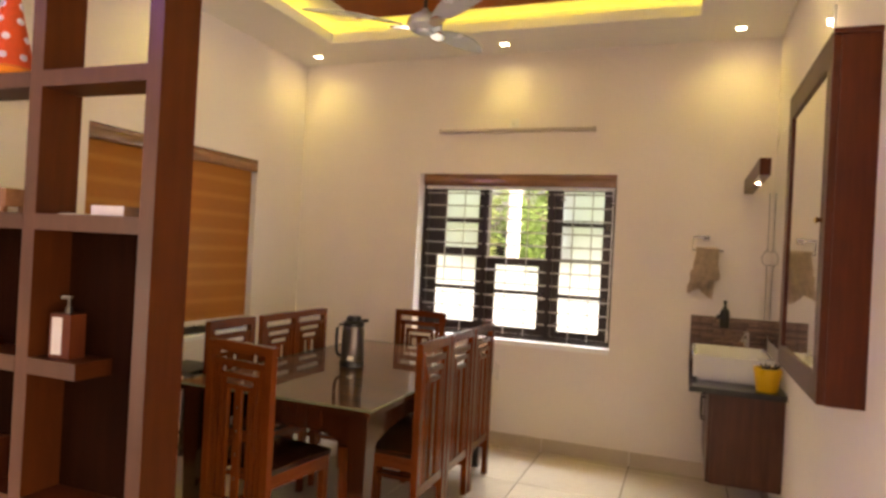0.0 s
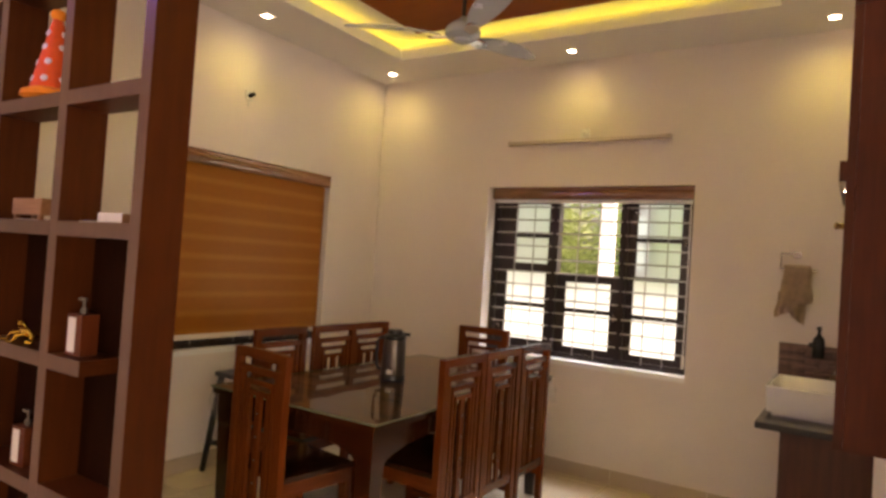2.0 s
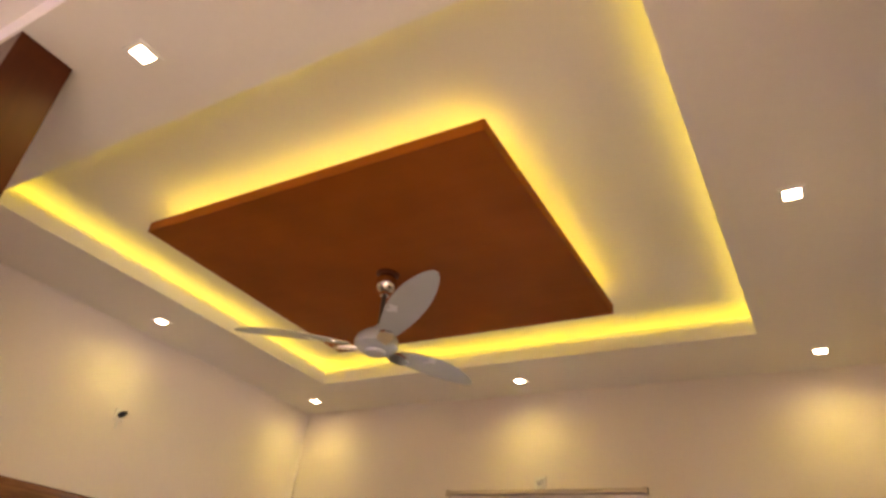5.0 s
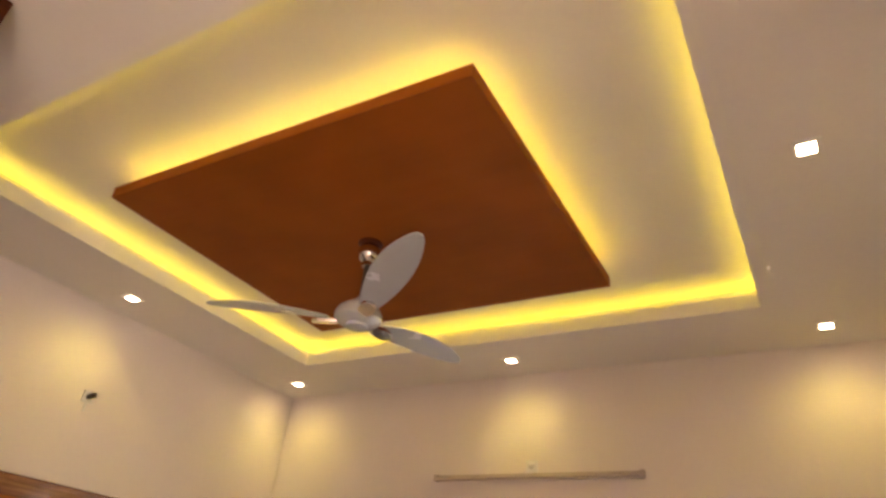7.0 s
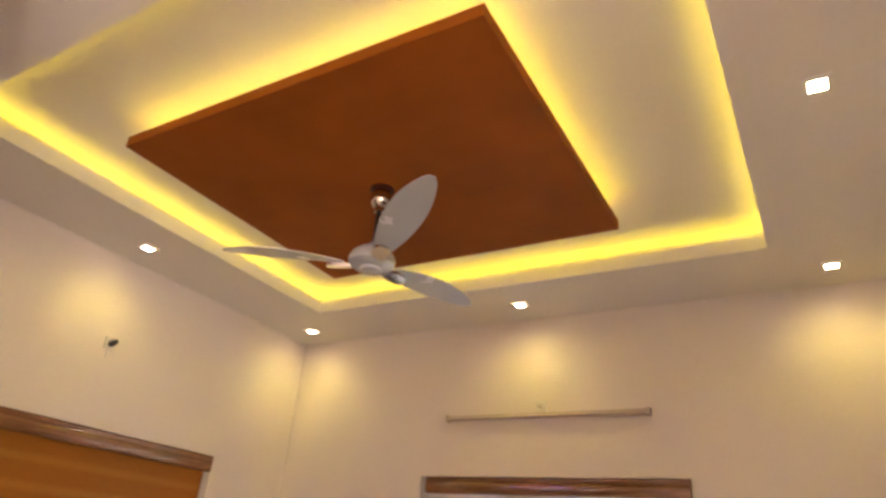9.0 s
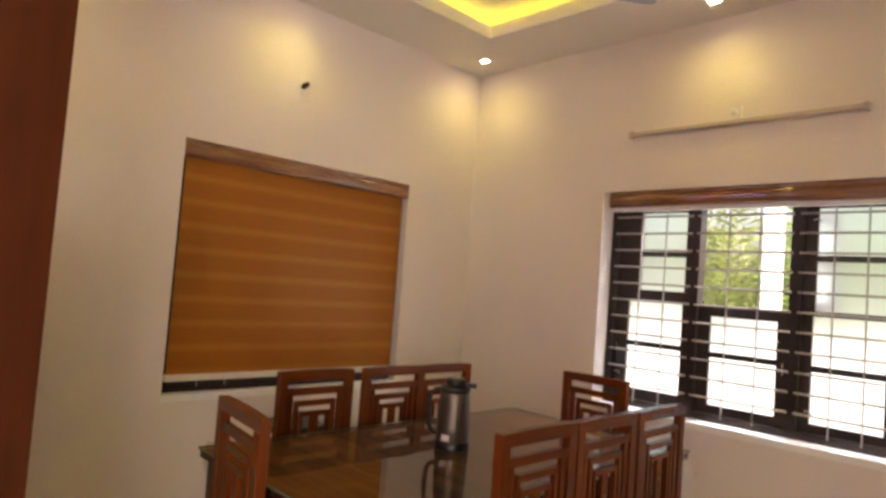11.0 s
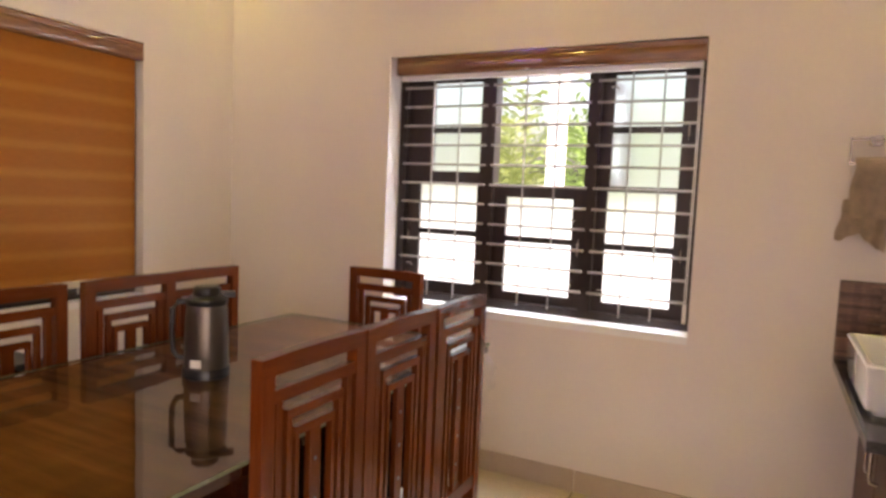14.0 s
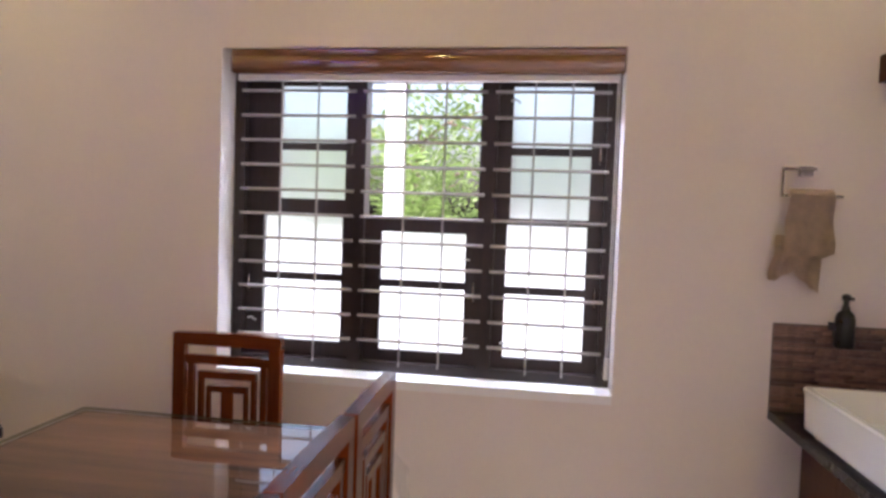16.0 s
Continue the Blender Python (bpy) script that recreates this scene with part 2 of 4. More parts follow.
def sheet_glass():
    """Clear glass sheet lying on wood: see-through, with a mirror gloss that grows towards grazing views."""
    m, n, l, b = material("clear_table_glass")
    clear, gloss, fres, mix = n.new("ShaderNodeBsdfTransparent"), n.new("ShaderNodeBsdfGlossy"), n.new("ShaderNodeFresnel"), n.new("ShaderNodeMixShader")
    clear.inputs[0].default_value = (0.93, 0.96, 0.91, 1)
    gloss.inputs["Roughness"].default_value = 0.03
    fres.inputs["IOR"].default_value = 2.5
    bump(n, l, b, noise_tex(n, l, 6.0, detail=1), 0.15, 0.003)
    wave = b.inputs["Normal"].links[0].from_socket
    l.new(wave, gloss.inputs["Normal"])
    l.new(fres.outputs[0], mix.inputs[0]), l.new(clear.outputs[0], mix.inputs[1]), l.new(gloss.outputs[0], mix.inputs[2])
    l.new(mix.outputs[0], n["Material Output"].inputs[0])
    return m


M["table_glass"] = sheet_glass()
# dull lacquers reflect less than bare varnish
for key, level in (("laminate", 0.15), ("laminate_x", 0.15), ("back_board", 0.05), ("edge_band", 0.35), ("cabinet", 0.22), ("vanity", 0.25), ("chair_wood", 0.28), ("chair_wood_x", 0.5), ("chair_wood_y", 0.4), ("red_wood", 0.2), ("table_wood", 0.1), ("panel", 0.15), ("granite", 0.22)):
    M[key].node_tree.nodes["Principled BSDF"].inputs["Specular IOR Level"].default_value = level
mm, n_, l_, b_ = material("silver_mirror")
b_.inputs["Base Color"].default_value, b_.inputs["Metallic"].default_value, b_.inputs["Roughness"].default_value = (0.82, 0.83, 0.83, 1), 1.0, 0.02
M["mirror"] = mm


def blind_material():
    """Banded zebra blind: dense orange-brown bands and lighter sheer ones, with daylight coming through."""
    m, n, l, b = material("zebra_blind_fabric")
    tc, sep, wave = n.new("ShaderNodeTexCoord"), n.new("ShaderNodeSeparateXYZ"), n.new("ShaderNodeMath")
    l.new(tc.outputs["Object"], sep.inputs[0])
    wave.operation = "PINGPONG"
    wave.inputs[1].default_value = 0.0625
    l.new(sep.outputs["Z"], wave.inputs[0])
    bands = contrast(n, l, wave.outputs[0], 0.034, 0.056)
    weave = noise_tex(n, l, 30, (1, 0.6, 22), 3, 0.6)
    dense = ramp_mix(n, l, contrast(n, l, weave, 0.3, 0.7), (0.30, 0.088, 0.010), (0.39, 0.130, 0.017))
    sheer = ramp_mix(n, l, contrast(n, l, weave, 0.3, 0.7), (0.37, 0.135, 0.021), (0.46, 0.185, 0.034))
    col = ramp_mix(n, l, bands, dense, sheer)
    l.new(col, b.inputs["Base Color"])
    b.inputs["Roughness"].default_value = 0.31
    b.inputs["Specular IOR Level"].default_value = 1.0
    b.inputs["Specular Tint"].default_value = (1.0, 0.70, 0.34, 1)
    tr, add = n.new("ShaderNodeBsdfTranslucent"), n.new("ShaderNodeMixShader")
    l.new(col, tr.inputs[0])
    add.inputs[0].default_value = 0.07
    l.new(b.outputs[0], add.inputs[1]), l.new(tr.outputs[0], add.inputs[2])
    l.new(add.outputs[0], n["Material Output"].inputs[0])
    bump(n, l, b, weave, 0.15, 0.0004)
    return m


M["blind"] = blind_material()


for key in ("leaf", "frond"):
    # daylight shines through the leaves
    nt = M[key].node_tree
    bs_, tl_, mx_ = nt.nodes["Principled BSDF"], nt.nodes.new("ShaderNodeBsdfTranslucent"), nt.nodes.new("ShaderNodeMixShader")
    nt.links.new(bs_.inputs["Base Color"].links[0].from_socket, tl_.inputs[0])
    mx_.inputs[0].default_value = 0.5
    nt.links.new(bs_.outputs[0], mx_.inputs[1]), nt.links.new(tl_.outputs[0], mx_.inputs[2])
    nt.links.new(mx_.outputs[0], nt.nodes["Material Output"].inputs[0])


def film_material():
    m, n, l, b = material("clear_plastic_film")
    b.inputs["Base Color"].default_value, b.inputs["Roughness"].default_value = (0.85, 0.83, 0.80, 1), 0.15
    clear, mix = n.new("ShaderNodeBsdfTransparent"), n.new("ShaderNodeMixShader")
    mix.inputs[0].default_value = 0.16
    l.new(clear.outputs[0], mix.inputs[1]), l.new(b.outputs[0], mix.inputs[2])
    l.new(mix.outputs[0], n["Material Output"].inputs[0])
    return m


M["film"] = film_material()


# ---- mesh helpers ----
def box(bm, x0, y0, z0, x1, y1, z1):
    v = [bm.verts.new(p) for p in ((x0, y0, z0), (x1, y0, z0), (x1, y1, z0), (x0, y1, z0), (x0, y0, z1), (x1, y0, z1), (x1, y1, z1), (x0, y1, z1))]
    for f in ((3, 2, 1, 0), (4, 5, 6, 7), (0, 1, 5, 4), (1, 2, 6, 5), (2, 3, 7, 6), (3, 0, 4, 7)):
        bm.faces.new([v[i] for i in f])
    return v


def boxes(*spans):
    bm = bmesh.new()
    for s in spans:
        box(bm, *s)
    return bm


def rings(bm, profile, sides=24, centre=(0, 0), closed=True):
    """A turned shape from (radius, height) pairs."""
    loops = []
    for r, z in profile:
        loops.append([bm.verts.new((centre[0] + r * math.cos(2 * math.pi * k / sides), centre[1] + r * math.sin(2 * math.pi * k / sides), z)) for k in range(sides)])
    for a, b in zip(loops, loops[1:]):
        for k in range(sides):
            bm.faces.new((a[k], a[(k + 1) % sides], b[(k + 1) % sides], b[k]))
    if closed:
        bm.faces.new(loops[0][::-1])
        bm.faces.new(loops[-1])
    return bm


def tube(bm, path, r, sides=8):
    """A round bar along a list of points."""
    path = [Vector(p) for p in path]
    loops = []
    for k, p in enumerate(path):
        d = (path[min(k + 1, len(path) - 1)] - path[max(k - 1, 0)]).normalized()
        side = d.cross(Vector((0, 0, 1)) if abs(d.z) < 0.9 else Vector((1, 0, 0))).normalized()
        up = side.cross(d)
        rr = r[k] if isinstance(r, (list, tuple)) else r
        loops.append([bm.verts.new(p + rr * (math.cos(2 * math.pi * s / sides) * side + math.sin(2 * math.pi * s / sides) * up)) for s in range(sides)])
    for a, b in zip(loops, loops[1:]):
        for s in range(sides):
            bm.faces.new((a[s], a[(s + 1) % sides], b[(s + 1) % sides], b[s]))
    bm.faces.new(loops[0][::-1]), bm.faces.new(loops[-1])
    return bm


def prism(bm, outline, y0, y1, axis=1):
    """An outline of (a, b) pairs pushed along one axis. axis 1: (x, z) along y; 0: (y, z) along x; 2: (x, y) along z."""
    def put(a, b, c):
        return {0: (c, a, b), 1: (a, c, b), 2: (a, b, c)}[axis]
    lo = [bm.verts.new(put(a, b, y0)) for a, b in outline]
    hi = [bm.verts.new(put(a, b, y1)) for a, b in outline]
    bm.faces.new(lo), bm.faces.new(hi[::-1])
    for k in range(len(outline)):
        bm.faces.new((lo[k], hi[k], hi[(k + 1) % len(outline)], lo[(k + 1) % len(outline)]))
    return bm


def part(name, bm, mat, parent=None, label="", bevel=0.0, smooth=False, at=None):
    """Links a bmesh as one mesh object, under a thing or part if given."""
    if bevel:
        bmesh.ops.bevel(bm, geom=[e for e in bm.edges if e.is_manifold and e.calc_face_angle(0) > 0.5], offset=bevel, segments=2, profile=0.6, affect="EDGES", clamp_overlap=True)
    bmesh.ops.recalc_face_normals(bm, faces=bm.faces)
    me = bpy.data.meshes.new(name)
    bm.to_mesh(me)
    bm.free()
    me.materials.append(M[mat] if isinstance(mat, str) else mat)
    if smooth:
        for p in me.polygons:
            p.use_smooth = True
        me.set_sharp_from_angle(angle=radians(40))
    ob = new(name, me)
    if parent:
        ob.parent = parent
    if at is not None:
        ob.matrix_basis = at
    if label:
        ob["label"] = label
    return ob


def thing(name, m, label, category, group="", kind=""):
    ob = new(name)
    ob.matrix_basis = m
    ob.empty_display_size = 0.1
    return tagged(ob, label, category, group, kind)


def structure(name, bm, mat, label, category="", bevel=0.0, smooth=False):
    return tagged(part(name, bm, mat, None, bevel=bevel, smooth=smooth), label, category or name.split("_")[0], kind="structure")


def piece(name, me, parent, m):
    ob = new(name, me)
    ob.parent = parent
    ob.matrix_basis = m
    return ob


def mesh_of(bm, mat, bevel=0.0):
    if bevel:
        bmesh.ops.bevel(bm, geom=list(bm.edges), offset=bevel, segments=1, affect="EDGES", clamp_overlap=True)
    bmesh.ops.recalc_face_normals(bm, faces=bm.faces)
    me = bpy.data.meshes.new("piece")
    bm.to_mesh(me)
    bm.free()
    me.materials.append(M[mat])
    return me


# ---- structure ----
T = 0.23   # wall thickness
LX0, LX1, LY = -0.0, 6.2, -8.6    # living room behind the partition
TOP = 3.30


def wall_with_hole(name, axis, at, depth, span, hole, top, mat, label):
    """A wall from boxes round one opening. axis 'x': the wall runs along x at y = at..at+depth."""
    a0, a1 = span
    h0, h1, z0, z1 = hole
    bm = bmesh.new()
    for s0, s1, b0, b1 in ((a0, h0, 0, top), (h1, a1, 0, top), (h0, h1, 0, z0), (h0, h1, z1, top)):
        if axis == "x":
            box(bm, s0, at, b0, s1, at + depth, b1)
        else:
            box(bm, at, s0, b0, at + depth, s1, b1)
    bmesh.ops.remove_doubles(bm, verts=bm.verts, dist=1e-5)
    return structure(name, bm, mat, label, "wall")


wall_with_hole("wall_north", "x", 0, T, (-T, W + T), (*WIN_B, SILL, HEAD), TOP, "paint", "cream painted plaster wall with a window opening")
wall_with_hole("wall_west", "y", -T, T, (-3.4, 0), (*WIN_L, SILL_L, HEAD_L), TOP, "paint", "cream painted plaster wall with a blind-covered window opening")
wall_with_hole("wall_living_west", "y", -T, T, (LY, -3.4), (-7.7, -4.5, 0.05, 2.45), TOP, "paint", "cream painted plaster wall with a wide opening to the porch")
structure("wall_east", boxes((W, -3.30, 0, W + T, 0, TOP)), "paint", "cream painted plaster wall beside the washbasin", "wall")
structure("wall_living_north", boxes((W + T, -3.30, 0, LX1, -3.30 + T, TOP)), "paint", "cream painted plaster wall of the living room", "wall")
wall_with_hole("wall_living_east", "y", LX1, T, (LY, -3.07), (-8.0, -5.0, 0.4, 2.3), TOP, "paint", "cream painted plaster wall with a window opening")
wall_with_hole("wall_living_south", "x", LY - T, T, (-T, LX1 + T), (3.0, 4.0, 0.9, 2.1), TOP, "paint", "cream painted plaster wall with a wide window opening")

# floor under the tiles: one slab for both rooms
structure("floor", boxes((-T, LY - T, -0.12, LX1 + T, T, -0.006)), "grout", "cream glossy vitrified tile floor with dark joints", "floor")

# false ceiling with a lit trough round a raised middle
CX0, CX1, CY0, CY1 = 0.545, 3.152, -2.722, -0.515
LIP, BACK = 0.07, 0.11
bm = boxes((0, CY1, CEIL, W, 0, CEIL + 0.012), (0, YS, CEIL, W, CY0, CEIL + 0.012), (0, CY0, CEIL, CX0, CY1, CEIL + 0.012), (CX1, CY0, CEIL, W, CY1, CEIL + 0.012))
e = 0.012   # upright lip round the opening
box(bm, CX0 - e, CY1, CEIL + 0.012, CX1 + e, CY1 + e, CEIL + LIP), box(bm, CX0 - e, CY0 - e, CEIL + 0.012, CX1 + e, CY0, CEIL + LIP)
box(bm, CX0 - e, CY0, CEIL + 0.012, CX0, CY1, CEIL + LIP), box(bm, CX1, CY0, CEIL + 0.012, CX1 + e, CY1, CEIL + LIP)
box(bm, 0, YS, UPPER, W, 0, UPPER + 0.05)
for s in ((CX0 - BACK, CY1 + BACK, CX1 + BACK, CY1 + BACK + 0.02), (CX0 - BACK, CY0 - BACK - 0.02, CX1 + BACK, CY0 - BACK), (CX0 - BACK - 0.02, CY0 - BACK, CX0 - BACK, CY1 + BACK), (CX1 + BACK, CY0 - BACK, CX1 + BACK + 0.02, CY1 + BACK)):
    box(bm, s[0], s[1], CEIL + 0.012, s[2], s[3], UPPER)
box(bm, 0, YS - 0.012, CEIL, W, YS, UPPER + 0.1)
structure("ceiling", bm, "ceiling", "white false ceiling with a recessed lit tray", "ceiling")
structure("ceiling_living", boxes((0, LY, 3.06, LX1, YS - 0.012, 3.2), (W, YS - 0.012, 3.06, LX1, -3.0, 3.2)), "ceiling", "plain white living room ceiling", "ceiling")
structure("roof_slab", boxes((-T - 0.1, LY - T - 0.1, TOP, LX1 + T + 0.1, T + 0.1, TOP + 0.15)), "yard_wall", "flat concrete roof slab", "roof")


def led_strip(name, x0, y0, x1, y1, z0, z1, mat, label):
    return tagged(part(name, boxes((x0, y0, z0, x1, y1, z1)), mat), label, "led strip", "cove led strips")


for s in ((CX0 - 0.08, CY1 + 0.085, CX1 + 0.08, CY1 + 0.097), (CX0 - 0.08, CY0 - 0.097, CX1 + 0.08, CY0 - 0.085), (CX0 - 0.097, CY0 - 0.08, CX0 - 0.085, CY1 + 0.08), (CX1 + 0.085, CY0 - 0.08, CX1 + 0.097, CY1 + 0.08)):
    led_strip("led_strip", *s, CEIL + 0.0125, CEIL + 0.034, "led", "glowing yellow LED strip hidden in the ceiling trough")

# hanging panel in the raised middle of the ceiling
PX0, PX1, PY0, PY1, PZ = 0.962, 2.585, -2.262, -0.889, 2.996
panel = thing("ceiling_panel", pose((PX0 + PX1) / 2, (PY0 + PY1) / 2, PZ), "flat brown panel hung below the lit ceiling tray", "ceiling panel")
hx, hy = (PX1 - PX0) / 2, (PY1 - PY0) / 2
part("board", boxes((-hx, -hy, 0, hx, hy, 0.048)), "panel", panel, bevel=0.003)
part("hanger", boxes((-hx + 0.14, -hy + 0.14, 0.048, hx - 0.14, hy - 0.14, UPPER - PZ)), "ceiling", panel)
cx, cy = (PX0 + PX1) / 2, (PY0 + PY1) / 2
for s in ((PX0 + 0.04, PY1 - 0.05, PX1 - 0.04, PY1 - 0.04), (PX0 + 0.04, PY0 + 0.04, PX1 - 0.04, PY0 + 0.05), (PX0 + 0.04, PY0 + 0.06, PX0 + 0.05, PY1 - 0.06), (PX1 - 0.05, PY0 + 0.06, PX1 - 0.04, PY1 - 0.06)):
    led_strip("led_strip", *s, PZ + 0.0485, PZ + 0.0605, "led_panel", "glowing yellow LED strip on the hung ceiling panel")

# recessed square downlights
dl = thing("downlight", pose(*DOWNLIGHTS[0], CEIL), "small square recessed LED downlight, lit warm white", "downlight", "ceiling downlights")
bm = bmesh.new()
for s in ((-0.042, -0.042, 0.042, -0.027), (-0.042, 0.027, 0.042, 0.042), (-0.042, -0.027, -0.027, 0.027), (0.027, -0.027, 0.042, 0.027)):
    box(bm, s[0], s[1], -0.006, s[2], s[3], -0.0005)
part("trim_ring", bm, "white", dl)
part("diffuser", boxes((-0.0265, -0.0265, -0.004, 0.0265, 0.0265, -0.0005)), "lamp_face", dl, "glowing square diffuser")
for p in DOWNLIGHTS[1:]:
    copy_thing(dl, pose(*p, CEIL))


# ---- windows ----
def blind_cassette(parent, length, mat):
    """Rounded blind cassette along x, front towards -y, under the head of the opening."""
    bm = bmesh.new()
    o = [(0.0, 0.0), (0.0, -0.088), (-0.012, -0.092), (-0.055, -0.0915), (-0.062, -0.087), (-0.0665, -0.079), (-0.0695, -0.068), (-0.071, -0.055), (-0.071, -0.034), (-0.066, -0.028), (-0.070, -0.022), (-0.070, -0.006), (-0.064, 0.0)]
    prism(bm, o, -length / 2, length / 2, 0)
    part("cassette", bm, mat, parent, "glossy wood-print blind cassette", smooth=True)
    part("end_cap", boxes((-length / 2 - 0.004, -0.072, -0.09, -length / 2, 0, 0)), "box_wood", parent)
    part("end_cap", boxes((length / 2, -0.072, -0.09, length / 2 + 0.004, 0, 0)), "box_wood", parent)


def sash(parent, x0, z0, x1, z1, left=0.055, right=0.055, foot=0.055, head=0.055, bar=None, hinge=None, angle=0.0, fy=0.12):
    """One glazed shutter with a glazing bar at height `bar` above its foot. It may stand open outwards (+y) about its hinge side."""
    w, h = x1 - x0, z1 - z0
    bar = h / 2 if bar is None else bar
    bm = bmesh.new()
    d0, d1 = -0.016, 0.016
    sgn = 1 if hinge != "right" else -1
    if sgn < 0:
        left, right = right, left
    def bx(a0, b0, a1, b1, e0=d0, e1=d1):
        box(bm, min(sgn * a0, sgn * a1), e0, b0, max(sgn * a0, sgn * a1), e1, b1)
    bx(0, 0, left, h), bx(w - right, 0, w, h), bx(left, 0, w - right, foot), bx(left, h - head, w - right, h)
    bx(left, bar - 0.015, w - right, bar + 0.015, -0.014, 0.014)
    m = pose(x0 if sgn > 0 else x1, fy + 0.045, z0, 0, 0, sgn * angle)
    s = part("shutter", bm, "frame_wood", parent, "dark wooden glazed shutter", at=m)
    for b0, b1 in ((foot, bar - 0.015), (bar + 0.015, h - head)):
        g = boxes((min(sgn * left, sgn * (w - right)), -0.002, b0, max(sgn * left, sgn * (w - right)), 0.002, b1))
        p = part("pane", g, "pane", s)
        p.visible_shadow = False
    hb = bmesh.new()
    tube(hb, [(sgn * (w - 0.02), -0.016, h * 0.5 - 0.04), (sgn * (w - 0.02), -0.034, h * 0.5 - 0.03), (sgn * (w - 0.02), -0.034, h * 0.5 + 0.03), (sgn * (w - 0.02), -0.016, h * 0.5 + 0.04)], 0.005, 6)
    part("pull_handle", hb, "rail_metal", s, smooth=True)
    return s


def window(name, m, length, H, label, open_middle, fy=0.12):
    """A three-bay wooden window with grille in an opening that is `length` wide; local x along the wall, +y outwards, z from the sill."""
    win = thing(name, m, label, "window", kind="structure")
    top = H - 0.095
    half = length / 2
    b0, b1, b2, b3 = -half, -half + 0.501, half - 0.515, half
    m0, m1 = 0.055, 0.055
    fr = boxes((b0, fy, 0.0, b0 + 0.047, fy + 0.08, top + 0.07), (b3 - 0.047, fy, 0.0, b3, fy + 0.08, top + 0.07), (b0 + 0.047, fy, 0.0, b3 - 0.047, fy + 0.08, 0.045), (b0 + 0.047, fy, top, b3 - 0.047, fy + 0.08, top + 0.07),
               (b1, fy, 0.045, b1 + m0, fy + 0.08, top), (b2, fy, 0.045, b2 + m1, fy + 0.08, top))
    part("window_frame", fr, "frame_wood", win, bevel=0.003)
    part("window_sill", boxes((b0, -0.004, -0.03, b3, 0.22, 0.004)), "reveal", win, "white painted sill", bevel=0.003)
    bays = ((b0 + 0.047, b1), (b1 + m0, b2), (b2 + m1, b3 - 0.047))
    mid = 0.636
    for k, (x0, x1) in enumerate(bays):
        if k == 0:
            sash(win, x0, mid, x1 + 0.02, top, 0.142, 0.055, 0.058, 0.02, 0.908 - mid, fy=fy)
            sash(win, x0, 0.045, x1 + 0.02, mid, 0.074, 0.062, 0.062, 0.012, 0.373 - 0.045, hinge="right", fy=fy)
        elif k == 1:
            if open_middle:
                sash(win, x0, mid, x1, top, hinge="right", angle=100, fy=fy)
            else:
                sash(win, x0, mid, x1, top, fy=fy)
            sash(win, x0, 0.045, x1, mid - 0.008, 0.066, 0.058, 0.046, 0.056, 0.363 - 0.045, hinge="left", fy=fy)
        else:
            sash(win, x0, mid - 0.008, x1, top, 0.056, 0.052, 0.014, 0.018, 0.903 - mid + 0.008, fy=fy)
            sash(win, x0, 0.045, x1, mid - 0.008, 0.048, 0.056, 0.044, 0.012, 0.357 - 0.045, hinge="left", fy=fy)
        for zz in range(11):
            z = 0.132 + 0.0994 * zz
            g = bmesh.new()
            tube(g, [(x0 - 0.012, fy - 0.008, z), (x1 + 0.012, fy - 0.008, z)], 0.0070, 6)
            part("grille_bar", g, "bar", win, smooth=True)
        for f in (0.34, 0.68):
            g = bmesh.new()
            xx = x0 + (x1 - x0) * f
            tube(g, [(xx, fy + 0.001, 0.03), (xx, fy + 0.001, top)], 0.0046, 6)
            part("grille_upright", g, "bar", win, smooth=True)
    return win


w1 = window("window_1", pose(sum(WIN_B) / 2, 0, SILL), WIN_B[1] - WIN_B[0], HEAD - SILL, "dark wooden three-bay window with pale grille, one shutter open", True)
w2 = window("window_2", pose(0, sum(WIN_L) / 2, SILL_L, 0, 0, 90), WIN_L[1] - WIN_L[0], HEAD_L - SILL_L, "dark wooden three-bay window behind a lowered blind", False, 0.062)

# small pale stays and hooks of the shutters
for hx_, hz_, s_ in ((2.235, 1.885, 1), (2.225, 0.945, 1), (2.085, 0.955, -1), (2.09, 1.265, -1), (1.60, 1.02, -1), (1.185, 0.99, 1)):
    hb = bmesh.new()
    o = Vector((hx_ - sum(WIN_B) / 2, 0.108, hz_ - SILL))
    tube(hb, [o + Vector(p) for p in ((0, 0.012, 0), (0, -0.004, 0), (s_ * 0.018, -0.008, 0.004), (s_ * 0.034, -0.004, -0.010))], 0.0042, 6)
    part("stay_hook", hb, "bar", w1, smooth=True)

# rolled-up blind over the back window
rb = thing("roller_blind", pose(1.8915, 0.075, HEAD - 0.001), "rolled-up wood-print roller blind in the window head", "blind", "window blinds")
blind_cassette(rb, 1.49, "pelmet")
part("bottom_rail", boxes((-0.735, -0.042, -0.116, 0.735, -0.018, -0.093)), "white", rb, "pale bottom rail", bevel=0.004)
bm = bmesh.new()
tube(bm, [(0.735, -0.05, -0.09), (0.737, -0.045, -0.6), (0.735, -0.05, -1.15)], 0.0022, 6)
tube(bm, [(0.728, -0.05, -0.09), (0.730, -0.045, -0.6), (0.728, -0.05, -1.15)], 0.0022, 6)
part("cord_loop", bm, "white", rb)
part("cord_weight", boxes((0.724, -0.058, -1.21, 0.739, -0.044, -1.13)), "white", rb, bevel=0.003)

